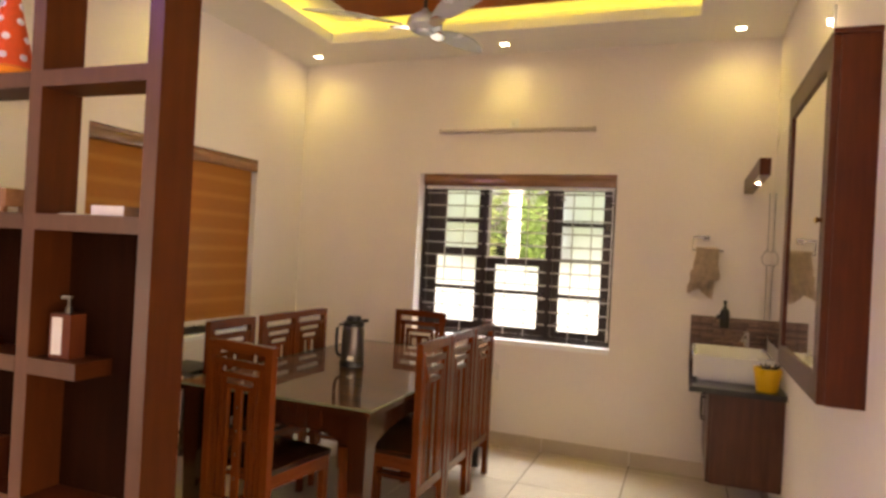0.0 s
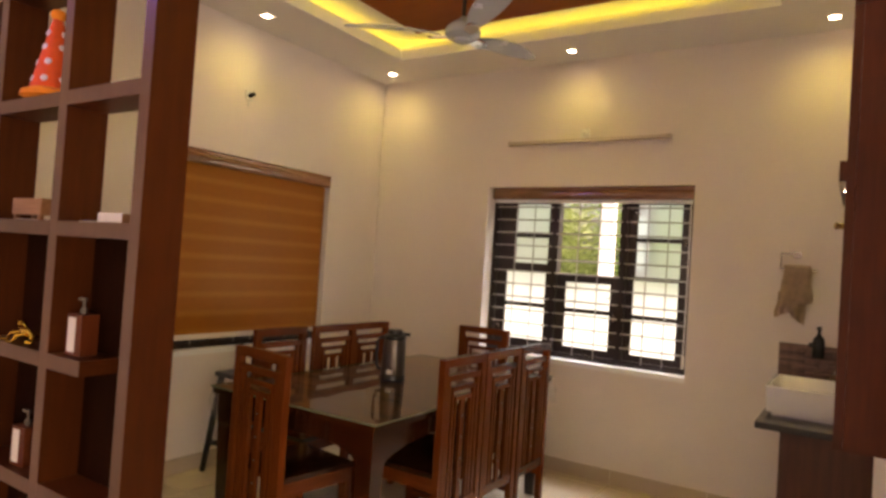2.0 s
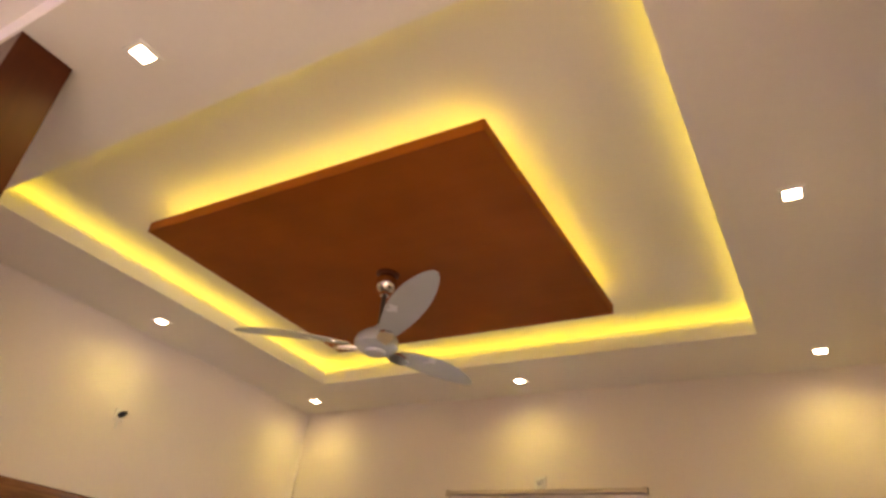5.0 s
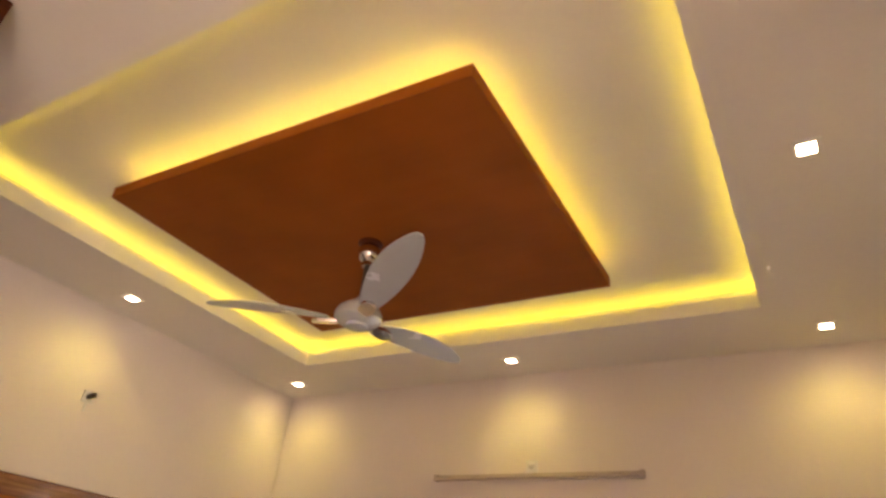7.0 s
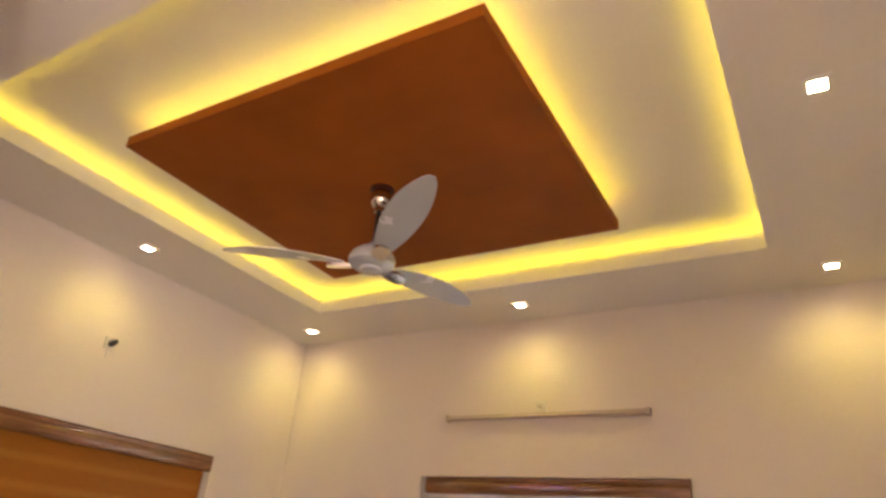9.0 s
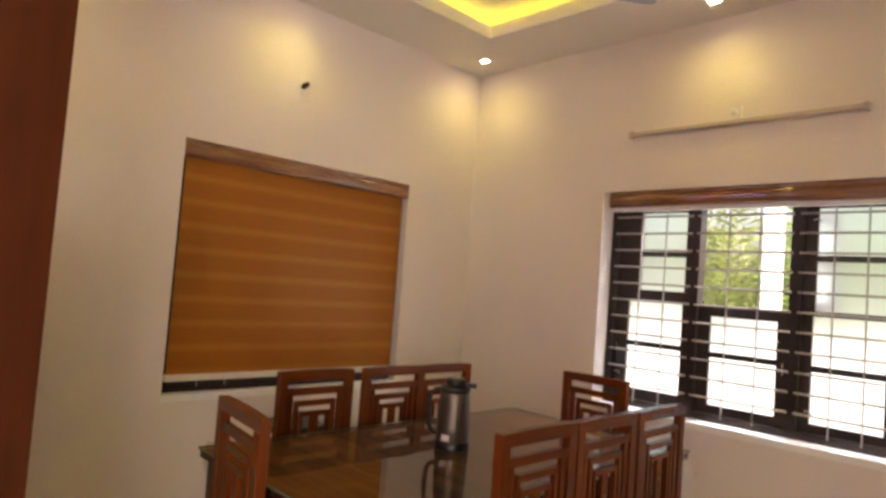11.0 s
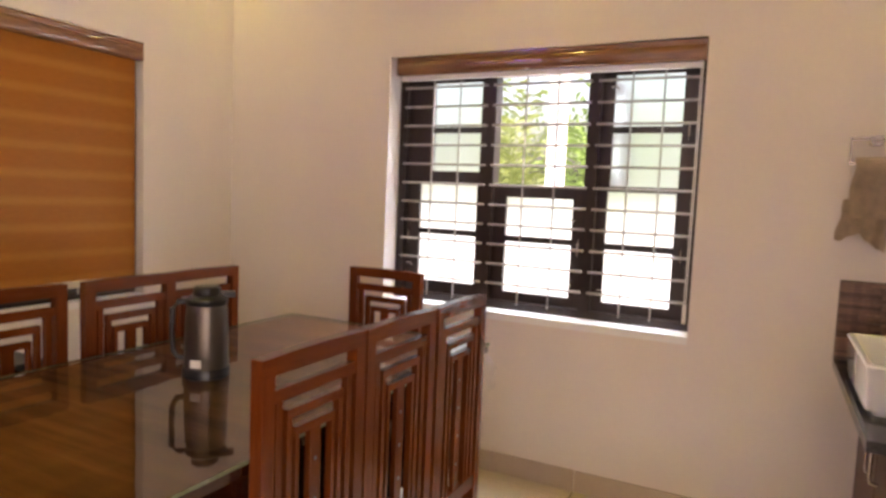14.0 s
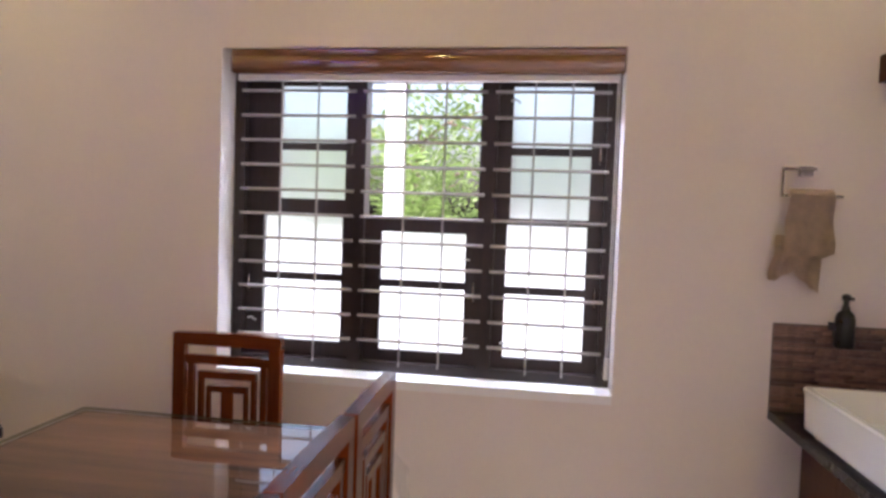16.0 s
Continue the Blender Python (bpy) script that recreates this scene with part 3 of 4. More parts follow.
# lowered banded blind in the left window; it hangs along the wall's length
zb = thing("roller_blind", pose(-0.070, sum(WIN_L) / 2, HEAD_L - 0.001, 0, 0, 90), "lowered orange-brown banded zebra blind with wood-print cassette", "blind", "window blinds")
blind_cassette(zb, WIN_L[1] - WIN_L[0] - 0.012, "pelmet")
bm = bmesh.new()
nx, nz = 24, 40
grid = [[bm.verts.new((-0.728 + 1.456 * i / nx, -0.036 + 0.0006 * math.sin(i * 0.9 + j * 0.25), -0.09 - 1.11 * j / nz)) for i in range(nx + 1)] for j in range(nz + 1)]
for j in range(nz):
    for i in range(nx):
        bm.faces.new((grid[j][i], grid[j][i + 1], grid[j + 1][i + 1], grid[j + 1][i]))
part("fabric", bm, "blind", zb, "banded orange-brown sheer fabric", smooth=True)
part("bottom_rail", boxes((-0.73, -0.046, -1.232, 0.73, -0.022, -1.198)), "paper", zb, "cream bottom rail", bevel=0.004)

# assumed living room windows, unseen behind the camera, sized for the light they admit
for k, (m, length, h) in enumerate(((pose(3.5, LY - T, 0.9, 0, 0, 180), 1.0, 1.2), (pose(-T, -6.1, 0.05, 0, 0, 90), 3.2, 2.4), (pose(LX1 + T, -6.5, 0.4, 0, 0, -90), 3.0, 1.9))):
    wl = thing(f"window_{k + 3}", m, "plain dark-framed living room window", "window", kind="structure")
    hl = length / 2
    for s in ((-hl, 0, -hl + 0.06, h), (hl - 0.06, 0, hl, h), (-hl + 0.06, 0, hl - 0.06, 0.06), (-hl + 0.06, h - 0.06, hl - 0.06, h), (-0.03, 0.06, 0.03, h - 0.06)):
        part("window_frame", boxes((s[0], -0.18, s[1], s[2], -0.10, s[3])), "frame_wood", wl)


# ---- shelf partition ----
PF, PB = -3.173, -3.015      # front and back of the planks
rack = thing("shelf_partition", pose(0, 0, 0), "tall dark brown laminate open shelf partition with staggered shelves", "shelf")
for px in (0.002, 0.43, 0.972, 1.502):
    up = part("upright", boxes((px, PF, 0, px + 0.06, PB, 2.92)), "laminate", rack)
    part("edge_band", boxes((px + 0.0006, PF - 0.002, 0, px + 0.0594, PF, 2.92)), "edge_band", up, "paler taupe front edging")
top_ = part("top_plank", boxes((0.002, PF, 2.92, 1.562, PB, CEIL - 0.001)), "laminate_x", rack)
part("edge_band", boxes((0.002, PF - 0.002, 2.9205, 1.562, PF, CEIL - 0.0015)), "edge_band", top_, "paler taupe front edging")
for x0, x1, z0, z1 in ((0.49, 0.97, 0.465, 0.52), (1.03, 1.502, 0.465, 0.52), (0.49, 0.97, 0.948, 1.005), (1.03, 1.258, 0.948, 1.005), (0.49, 0.97, 1.448, 1.505), (1.03, 1.502, 1.448, 1.505),
                       (0.49, 0.97, 1.944, 2.0), (1.03, 1.502, 1.944, 2.0), (0.49, 0.97, 2.44, 2.498), (1.03, 1.268, 2.44, 2.498),
                       (0.062, 0.43, 0.465, 0.52), (0.062, 0.43, 0.948, 1.005), (0.062, 0.43, 1.448, 1.505), (0.062, 0.43, 1.944, 2.0), (0.062, 0.43, 2.44, 2.498)):
    sb = part("shelf_board", boxes((x0, PF + 0.001, z0, x1, PB - 0.001, z1)), "laminate_x", rack)
    part("edge_band", boxes((x0 + 0.0005, PF - 0.0015, z0 + 0.0006, x1 - 0.0005, PF + 0.001, z1 - 0.0006)), "edge_band", sb, "paler taupe front edging")
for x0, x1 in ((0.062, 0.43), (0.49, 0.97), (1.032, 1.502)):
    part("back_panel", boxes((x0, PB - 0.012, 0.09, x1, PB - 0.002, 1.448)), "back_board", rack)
    part("plinth", boxes((x0, PF + 0.02, 0, x1, PB - 0.004, 0.09)), "laminate_x", rack)
SHELF_SPOTS = ((1.285, -3.10), (0.775, -3.11), (0.25, -3.10))
pl = None
for sx, sy in SHELF_SPOTS:
    spot(sx, sy, 2.905, 0.6, 140)
    if pl is None:
        pl = thing("downlight", pose(sx, sy, 2.92), "small round recessed shelf spotlight, lit warm white", "downlight", "shelf spotlights")
        bm = bmesh.new()
        rings(bm, [(0.040, -0.0005), (0.040, -0.005), (0.030, -0.006), (0.030, -0.0005)], 20, closed=False)
        part("trim_ring", bm, "white", pl, smooth=True)
        part("diffuser", rings(bmesh.new(), [(0.030, -0.004), (0.030, -0.0006)], 20), "lamp_face", pl, "glowing round diffuser")
    else:
        copy_thing(pl, pose(sx, sy, 2.92))


# ---- dining table ----
TX0, TX1, TY0, TY1, TZ = 0.886, 1.932, -2.312, -0.475, 0.76
tab = thing("dining_table", pose((TX0 + TX1) / 2, (TY0 + TY1) / 2, 0), "red-brown wooden dining table with clear glass over its top", "table")
tx, ty = (TX1 - TX0) / 2, (TY1 - TY0) / 2
part("tabletop", boxes((-tx + 0.016, -ty + 0.016, 0.722, tx - 0.016, ty - 0.016, 0.7496)), "table_wood", tab, "wood-grain table top")
for a, b, c, d in ((-tx + 0.006, -ty + 0.006, tx - 0.006, -ty + 0.0155), (-tx + 0.006, ty - 0.0155, tx - 0.006, ty - 0.006), (-tx + 0.006, -ty + 0.016, -tx + 0.0155, ty - 0.016), (tx - 0.0155, -ty + 0.016, tx - 0.006, ty - 0.016)):
    part("edge_strip", boxes((a, b, 0.722, c, d, 0.7494)), "table_frame", tab, "dark polished edge strip", bevel=0.003)
bm = boxes((-tx, -ty, 0.75, tx, ty, TZ))
bm.faces.ensure_lookup_table()
bmesh.ops.delete(bm, geom=[bm.faces[0]], context="FACES_ONLY")     # its underside rests on the wood
gl = part("glass_top", bm, "table_glass", tab, "clear polished glass sheet", bevel=0.002)
gl.visible_shadow = False
part("glass_edge", boxes((-tx - 0.0006, -ty - 0.0006, 0.7502, tx + 0.0006, -ty, TZ - 0.0006), (-tx - 0.0006, ty, 0.7502, tx + 0.0006, ty + 0.0006, TZ - 0.0006), (-tx - 0.0006, -ty, 0.7502, -tx, ty, TZ - 0.0006), (tx, -ty, 0.7502, tx + 0.0006, ty, TZ - 0.0006)), "glass_edge", tab, "pale green polished glass edge")


def arched(length, z_top, z_side, z_mid):
    """Half outline of an apron whose lower edge is an arch."""
    pts = [(-length / 2, z_top), (length / 2, z_top)]
    for k in range(17):
        u = 1 - 2 * k / 16
        pts.append((u * length / 2, z_mid - (z_mid - z_side) * (abs(u) ** 5)))
    return pts


for sgn in (-1, 1):
    part("apron", prism(bmesh.new(), arched(2 * tx - 0.2, 0.722, 0.54, 0.625), sgn * (ty - 0.065) - 0.012, sgn * (ty - 0.065) + 0.012, 1), "table_frame", tab)
    part("apron", prism(bmesh.new(), arched(2 * ty - 0.2, 0.722, 0.54, 0.625), sgn * (tx - 0.065) - 0.012, sgn * (tx - 0.065) + 0.012, 0), "table_frame", tab)
    for s2 in (-1, 1):
        bm = bmesh.new()
        lx, ly = sgn * (tx - 0.075), s2 * (ty - 0.075)
        levels = [(0.0, 0.030), (0.06, 0.032), (0.40, 0.040), (0.56, 0.044), (0.585, 0.046), (0.722, 0.046)]
        loops = [[bm.verts.new((lx + a * r, ly + b * r, z)) for a, b in ((-1, -1), (1, -1), (1, 1), (-1, 1))] for z, r in levels]
        for a, b in zip(loops, loops[1:]):
            for k in range(4):
                bm.faces.new((a[k], a[(k + 1) % 4], b[(k + 1) % 4], b[k]))
        bm.faces.new(loops[0][::-1]), bm.faces.new(loops[-1])
        part("leg", bm, "table_frame", tab, bevel=0.004)


# ---- dining chairs ----
def chair():
    """High-backed chair; the back stands at y = 0 with its outside towards -y, the seat reaches to +y."""
    ch = thing("dining_chair", pose(0, 0, 0), "red-brown varnished wooden chair with nested-frame high slatted back", "chair", "chairs round the dining table")
    w, h, d = 0.201, 0.992, 0.034
    for s in (-1, 1):
        part("back_post", boxes((s * w - (0.042 if s > 0 else 0), 0, 0, s * w + (0 if s > 0 else 0.042), d, h - 0.046)), "chair_wood", ch, bevel=0.003)
    # top rail with a slightly crowned edge
    pts = [(-w, h - 0.046), (w, h - 0.046)] + [(w - 2 * w * k / 12, h - 0.004 + 0.004 * math.sin(math.pi * k / 12)) for k in range(13)]
    part("top_rail", prism(bmesh.new(), pts, 0, d), "chair_wood_x", ch, bevel=0.002)
    part("lower_rail", boxes((-w + 0.042, 0.004, 0.235, w - 0.042, d - 0.004, 0.285)), "chair_wood_x", ch, bevel=0.002)
    # nested frames: each has a rail and two slats that run down to the lower rail
    for inset, top, rail, slat in ((0.042 + 0.012, h - 0.082, 0.032, 0.022), (0.042 + 0.012 + 0.022 + 0.016, h - 0.140, 0.025, 0.018), (0.042 + 0.012 + 0.022 + 0.016 + 0.018 + 0.014, h - 0.190, 0.022, 0.013)):
        a = w - inset
        part("back_rail", boxes((-a if inset > 0.06 else -w + 0.042, 0.006, top - rail, a if inset > 0.06 else w - 0.042, d - 0.008, top)), "chair_wood_x", ch, bevel=0.0015)
        for s in (-1, 1):
            part("slat", boxes((min(s * a, s * (a - slat)), 0.006, 0.285, max(s * a, s * (a - slat)), d - 0.008, top - rail)), "chair_wood", ch, bevel=0.0015)
    bm = boxes((-0.021, 0.008, 0.285, 0.021, d - 0.010, h - 0.212))
    mid = part("splat", bm, "chair_wood", ch, bevel=0.0015)
    for k in range(4):
        dot = rings(bmesh.new(), [(0.0055, -0.0012), (0.0055, 0.0006)], 10)
        bmesh.ops.rotate(dot, verts=dot.verts, matrix=Matrix.Rotation(radians(90), 3, "X"))
        part("peg_hole", dot, "fan_dark", mid, at=pose(0, 0.0075, 0.70 - 0.105 * k))
    # seat, seat rails and front legs
    # seat borrows the dark frame wood, so the table's shade is in its colour
    part("seat", boxes((-w, d, 0.428, w, 0.44, 0.452)), "table_frame", ch, bevel=0.006)
    for s in (-1, 1):
        part("seat_rail", boxes((s * (w - 0.012) - 0.010, d, 0.365, s * (w - 0.012) + 0.010, 0.40, 0.428)), "chair_wood_y", ch)
        bm = bmesh.new()
        lo, hi = 0.016, 0.020
        cxx = s * (w - 0.022)
        loops = [[bm.verts.new((cxx + a * r, 0.415 + b * r, z)) for a, b in ((-1, -1), (1, -1), (1, 1), (-1, 1))] for z, r in ((0, lo), (0.428, hi))]
        for k in range(4):
            bm.faces.new((loops[0][k], loops[0][(k + 1) % 4], loops[1][(k + 1) % 4], loops[1][k]))
        bm.faces.new(loops[0][::-1]), bm.faces.new(loops[1])
        part("leg", bm, "chair_wood", ch, bevel=0.002)
        part("stretcher", boxes((s * (w - 0.022) - 0.008, d, 0.17, s * (w - 0.022) + 0.008, 0.398, 0.195)), "chair_wood_y", ch)
    part("front_rail", boxes((-w + 0.04, 0.405, 0.365, w - 0.04, 0.425, 0.428)), "chair_wood_x", ch)
    return ch


ch = chair()
ch.matrix_basis = pose(1.972, -1.662, 0, 0, 0, 90)
for m in (pose(1.974, -1.253, 0, 0, 0, 90), pose(1.976, -0.838, 0, 0, 0, 90.5),
          pose(0.672, -1.680, 0, 0, 0, -90), pose(0.676, -1.215, 0, 0, 0, -89), pose(0.672, -0.848, 0, 0, 0, -90),
          pose(1.283, -0.245, 0, 0, 0, 180), pose(1.297, -2.383, 0, 0, 0, -8)):
    copy_thing(ch, m)

# ---- vacuum flask on the table ----
fl = thing("vacuum_flask", pose(1.365, -1.453, TZ, 0, 0, 0), "grey steel vacuum flask with black lid and handle on the table", "flask")
part("body", rings(bmesh.new(), [(0.066, 0.028), (0.068, 0.034), (0.067, 0.10), (0.063, 0.20), (0.060, 0.228), (0.056, 0.234)], 32), "flask", fl, "warm grey brushed steel body", smooth=True)
part("base_ring", rings(bmesh.new(), [(0.066, 0), (0.071, 0.003), (0.071, 0.028), (0.067, 0.033)], 32), "black", fl, smooth=True)
part("collar", rings(bmesh.new(), [(0.060, 0.230), (0.064, 0.236), (0.063, 0.248), (0.046, 0.260)], 32), "black", fl, smooth=True)
part("lid", rings(bmesh.new(), [(0.040, 0.258), (0.042, 0.264), (0.041, 0.282), (0.034, 0.288)], 28), "black", fl, smooth=True)
bm = bmesh.new()
tube(bm, [(-0.056, 0, 0.240), (-0.085, 0, 0.238), (-0.100, 0, 0.220), (-0.102, 0, 0.15), (-0.098, 0, 0.085), (-0.085, 0, 0.065), (-0.064, 0, 0.062)], 0.009, 10)
part("handle", bm, "black", fl, smooth=True, at=pose(0, 0, 0, 0, 0, 50))
part("spout", boxes((0.02, -0.014, 0.250, 0.085, 0.014, 0.268)), "black", fl, bevel=0.005, at=pose(0, 0, 0, 0, 0, 50))
part("label", boxes((-0.018, -0.0695, 0.040, 0.016, -0.066, 0.064)), "paper", fl, "small white sticker", at=pose(0, 0, 0, 0, 0, 20))


# ---- ceiling fan ----
FX, FY = 1.765, -1.58
fan = thing("ceiling_fan", pose(FX, FY, PZ), "silver-grey three-blade ceiling fan with chrome fittings, at rest", "ceiling fan")
part("canopy", rings(bmesh.new(), [(0.026, -0.006), (0.037, -0.014), (0.045, -0.036), (0.046, -0.055), (0.037, -0.082), (0.022, -0.094), (0.022, -0.110), (0.013, -0.114)], 28), "chrome", fan, "chrome canopy cup", smooth=True)
part("ceiling_plate", rings(bmesh.new(), [(0.052, 0.0), (0.052, -0.004), (0.044, -0.007), (0.018, -0.007)], 32), "cabinet", fan, "reddish brown ceiling plate", smooth=True)
part("rod", rings(bmesh.new(), [(0.011, -0.095), (0.011, -0.26)], 14), "fan_dark", fan, "dark brown down rod", smooth=True)
part("motor_housing", rings(bmesh.new(), [(0.016, -0.255), (0.030, -0.272), (0.060, -0.290), (0.086, -0.312), (0.096, -0.334), (0.094, -0.354), (0.078, -0.368), (0.04, -0.376), (0.001, -0.378)], 36), "fan_paint", fan, smooth=True)
part("hub_cap", rings(bmesh.new(), [(0.046, -0.374), (0.044, -0.386), (0.03, -0.392), (0.001, -0.393)], 24), "fan_paint", fan, smooth=True)
for k in range(3):
    bm = bmesh.new()
    top, low = [], []
    n = 22
    for i in range(n + 1):
        u = i / n
        r = 0.12 + 0.545 * u
        half = 0.071 * (math.sin(math.pi * min(1, 0.16 + 0.80 * u) ** 1.15) ** 0.75) * (1.0 if u < 0.97 else 0.6)
        tw = -radians(13 - 6 * u)
        for s, lst in ((-1, top), (1, low)):
            lst.append((r, s * half * math.cos(tw), 0.012 * math.sin(math.pi * u) + (0.03, 0.05, 0.055)[k] * u + s * half * math.sin(tw)))
    va = [bm.verts.new(p) for p in top]
    vb = [bm.verts.new(p) for p in low]
    vc = [bm.verts.new((p[0], p[1], p[2] + 0.005)) for p in top]
    vd = [bm.verts.new((p[0], p[1], p[2] + 0.005)) for p in low]
    for i in range(n):
        bm.faces.new((va[i], va[i + 1], vb[i + 1], vb[i]))
        bm.faces.new((vc[i], vd[i], vd[i + 1], vc[i + 1]))
        bm.faces.new((va[i], vc[i], vc[i + 1], va[i + 1]))
        bm.faces.new((vb[i], vb[i + 1], vd[i + 1], vd[i]))
    bm.faces.new((va[0], vb[0], vd[0], vc[0]))
    bm.faces.new((va[n], vc[n], vd[n], vb[n]))
    turn = pose(0, 0, -0.345, 0, 0, (-38, 81, 200)[k])
    bl = part("blade", bm, "fan_paint", fan, smooth=True, at=turn)
    arm = bmesh.new()
    prism(arm, [(0.080, -0.020), (0.12, -0.030), (0.16, -0.030), (0.185, -0.018), (0.192, 0.0), (0.185, 0.018), (0.16, 0.030), (0.12, 0.030), (0.080, 0.020)], -0.020, -0.008, 2)
    part("blade_bracket", arm, "chrome", bl, "polished chrome bracket", bevel=0.003, at=pose(0, 0, 0, -15, 0, 0))

# ---- back wall fittings ----
tl = thing("tube_light", pose(1.872, 0, 2.372), "unlit white batten tube light on the wall", "tube light")
part("batten", boxes((-0.606, -0.018, 0.004, 0.606, -0.001, 0.034)), "batten", tl, bevel=0.003)
part("tube", tube(bmesh.new(), [(-0.585, -0.026, 0.014), (0.585, -0.026, 0.014)], 0.0095, 10), "batten", tl, smooth=True)
for s in (-1, 1):
    part("end_holder", boxes((s * 0.595 - 0.011, -0.036, 0.0, s * 0.595 + 0.011, -0.001, 0.036)), "batten", tl, bevel=0.003)
jb = thing("junction_box", pose(1.868, 0, 2.445), "small white electrical point above the tube light", "wall socket")
part("plate", boxes((-0.034, -0.010, -0.034, 0.034, -0.001, 0.034)), "white", jb, bevel=0.004)
part("rose", rings(bmesh.new(), [(0.018, 0), (0.018, 0.012), (0.010, 0.018)], 16), "white", jb, smooth=True, at=pose(0, -0.010, 0.004, 90))
part("cord", tube(bmesh.new(), [(0, -0.012, -0.03), (0.004, -0.012, -0.05)], 0.0025, 6), "white", jb)
wc = thing("wall_holder", pose(0, -1.483, 2.50), "white wall holder with a short black spout", "wall fitting")
part("plate", boxes((0.001, -0.030, -0.030, 0.010, 0.030, 0.030)), "white", wc, bevel=0.004)
part("spout", rings(bmesh.new(), [(0.015, 0), (0.015, 0.024), (0.012, 0.048)], 16), "black", wc, smooth=True, at=pose(0.010, 0, 0.0, 0, 80, 0))
part("bracket", boxes((0.001, -0.006, -0.075, 0.006, 0.006, -0.028)), "white", wc)

# ---- washbasin corner ----
CTX, CTY, CTZ = 3.184, -1.0, 0.788
structure("worktop", boxes((CTX, CTY, CTZ - 0.03, W, 0, CTZ)), "granite", "dark polished granite washbasin counter", "counter", bevel=0.003)
va_ = thing("vanity_cabinet", pose(3.287, -0.94, 0.262), "dark brown wall-hung cabinet under the washbasin counter", "cabinet")
part("body", boxes((0.018, 0, 0, W - 3.287, 0.90, CTZ - 0.03 - 0.262)), "vanity", va_, bevel=0.002)
for y0, y1, hy_ in ((0.004, 0.445, 0.40), (0.455, 0.896, 0.50)):
    d = part("door", boxes((0.0, y0, 0.004, 0.0175, y1, CTZ - 0.03 - 0.262 - 0.006)), "vanity", va_, bevel=0.002)
    hb = bmesh.new()
    tube(hb, [(0, hy_, 0.25), (-0.022, hy_, 0.255), (-0.024, hy_, 0.27), (-0.024, hy_, 0.37), (-0.022, hy_, 0.385), (0, hy_, 0.39)], 0.006, 8)
    part("handle", hb, "rail_metal", d, "brushed steel bar handle", smooth=True)

# basin: open ceramic trough with thick rounded walls
bs = thing("washbasin", pose(3.196, -0.785, CTZ), "white rectangular ceramic countertop washbasin", "washbasin")
bw, bd, bh = 0.43, 0.55, 0.148
bm = bmesh.new()
def loop(x0, y0, x1, y1, z, r=0.02, n=5):
    out = []
    for cx_, cy_, a0 in ((x1 - r, y1 - r, 0), (x0 + r, y1 - r, 90), (x0 + r, y0 + r, 180), (x1 - r, y0 + r, 270)):
        for k in range(n):
            a = radians(a0 + 90 * k / (n - 1))
            out.append(bm.verts.new((cx_ + r * math.cos(a), cy_ + r * math.sin(a), z)))
    return out
ls = [loop(0.03, 0.03, bw - 0.03, bd - 0.03, 0), loop(0.03, 0.03, bw - 0.03, bd - 0.03, 0.016), loop(0.008, 0.008, bw - 0.008, bd - 0.008, 0.019), loop(0.004, 0.004, bw - 0.004, bd - 0.004, bh - 0.02), loop(0, 0, bw, bd, bh - 0.006), loop(0.004, 0.004, bw - 0.004, bd - 0.004, bh), loop(0.018, 0.018, bw - 0.018, bd - 0.018, bh),
      loop(0.022, 0.022, bw - 0.022, bd - 0.022, bh - 0.006), loop(0.04, 0.04, bw - 0.04, bd - 0.04, 0.05), loop(0.09, 0.09, bw - 0.09, bd - 0.09, 0.03)]
for a, b in zip(ls, ls[1:]):
    for k in range(len(a)):
        bm.faces.new((a[k], a[(k + 1) % len(a)], b[(k + 1) % len(a)], b[k]))
bm.faces.new(ls[0][::-1]), bm.faces.new(ls[-1])
part("bowl", bm, "ceramic", bs, smooth=True)
part("drain", rings(bmesh.new(), [(0.022, 0.0305), (0.022, 0.034), (0.012, 0.035)], 18, (bw / 2, bd / 2)), "chrome", bs, smooth=True)

tp = thing("tap", pose(3.52, -0.17, CTZ), "chrome pillar tap behind the washbasin", "tap")
part("column", rings(bmesh.new(), [(0.026, 0), (0.026, 0.006), (0.019, 0.012), (0.018, 0.22), (0.020, 0.235), (0.001, 0.245)], 20), "chrome", tp, smooth=True)
part("spout", tube(bmesh.new(), [(0, 0, 0.20), (-0.02, -0.07, 0.215), (-0.03, -0.12, 0.205), (-0.032, -0.13, 0.19)], 0.011, 12), "chrome", tp, smooth=True)
part("lever", boxes((-0.006, -0.075, 0.246, 0.006, 0.012, 0.254)), "chrome", tp, bevel=0.002)

sd = thing("soap_dispenser", pose(3.392, 0, 1.035), "black wall-mounted pump soap bottle", "soap dispenser")
part("bottle", rings(bmesh.new(), [(0.028, 0), (0.031, 0.004), (0.031, 0.095), (0.026, 0.115), (0.012, 0.128), (0.012, 0.14)], 24, (0, -0.06)), "black", sd, smooth=True)
part("pump", rings(bmesh.new(), [(0.008, 0.14), (0.008, 0.160), (0.013, 0.162), (0.013, 0.178), (0.006, 0.182)], 16, (0, -0.06)), "black", sd, smooth=True)
part("nozzle", boxes((-0.006, -0.105, 0.166, 0.006, -0.06, 0.175)), "black", sd, bevel=0.002)
part("bracket", boxes((-0.02, -0.034, 0.03, 0.02, -0.017, 0.06)), "black", sd, bevel=0.002)
part("side_grip", boxes((-0.05, -0.068, 0.058, -0.026, -0.052, 0.085)), "black", sd, bevel=0.003)

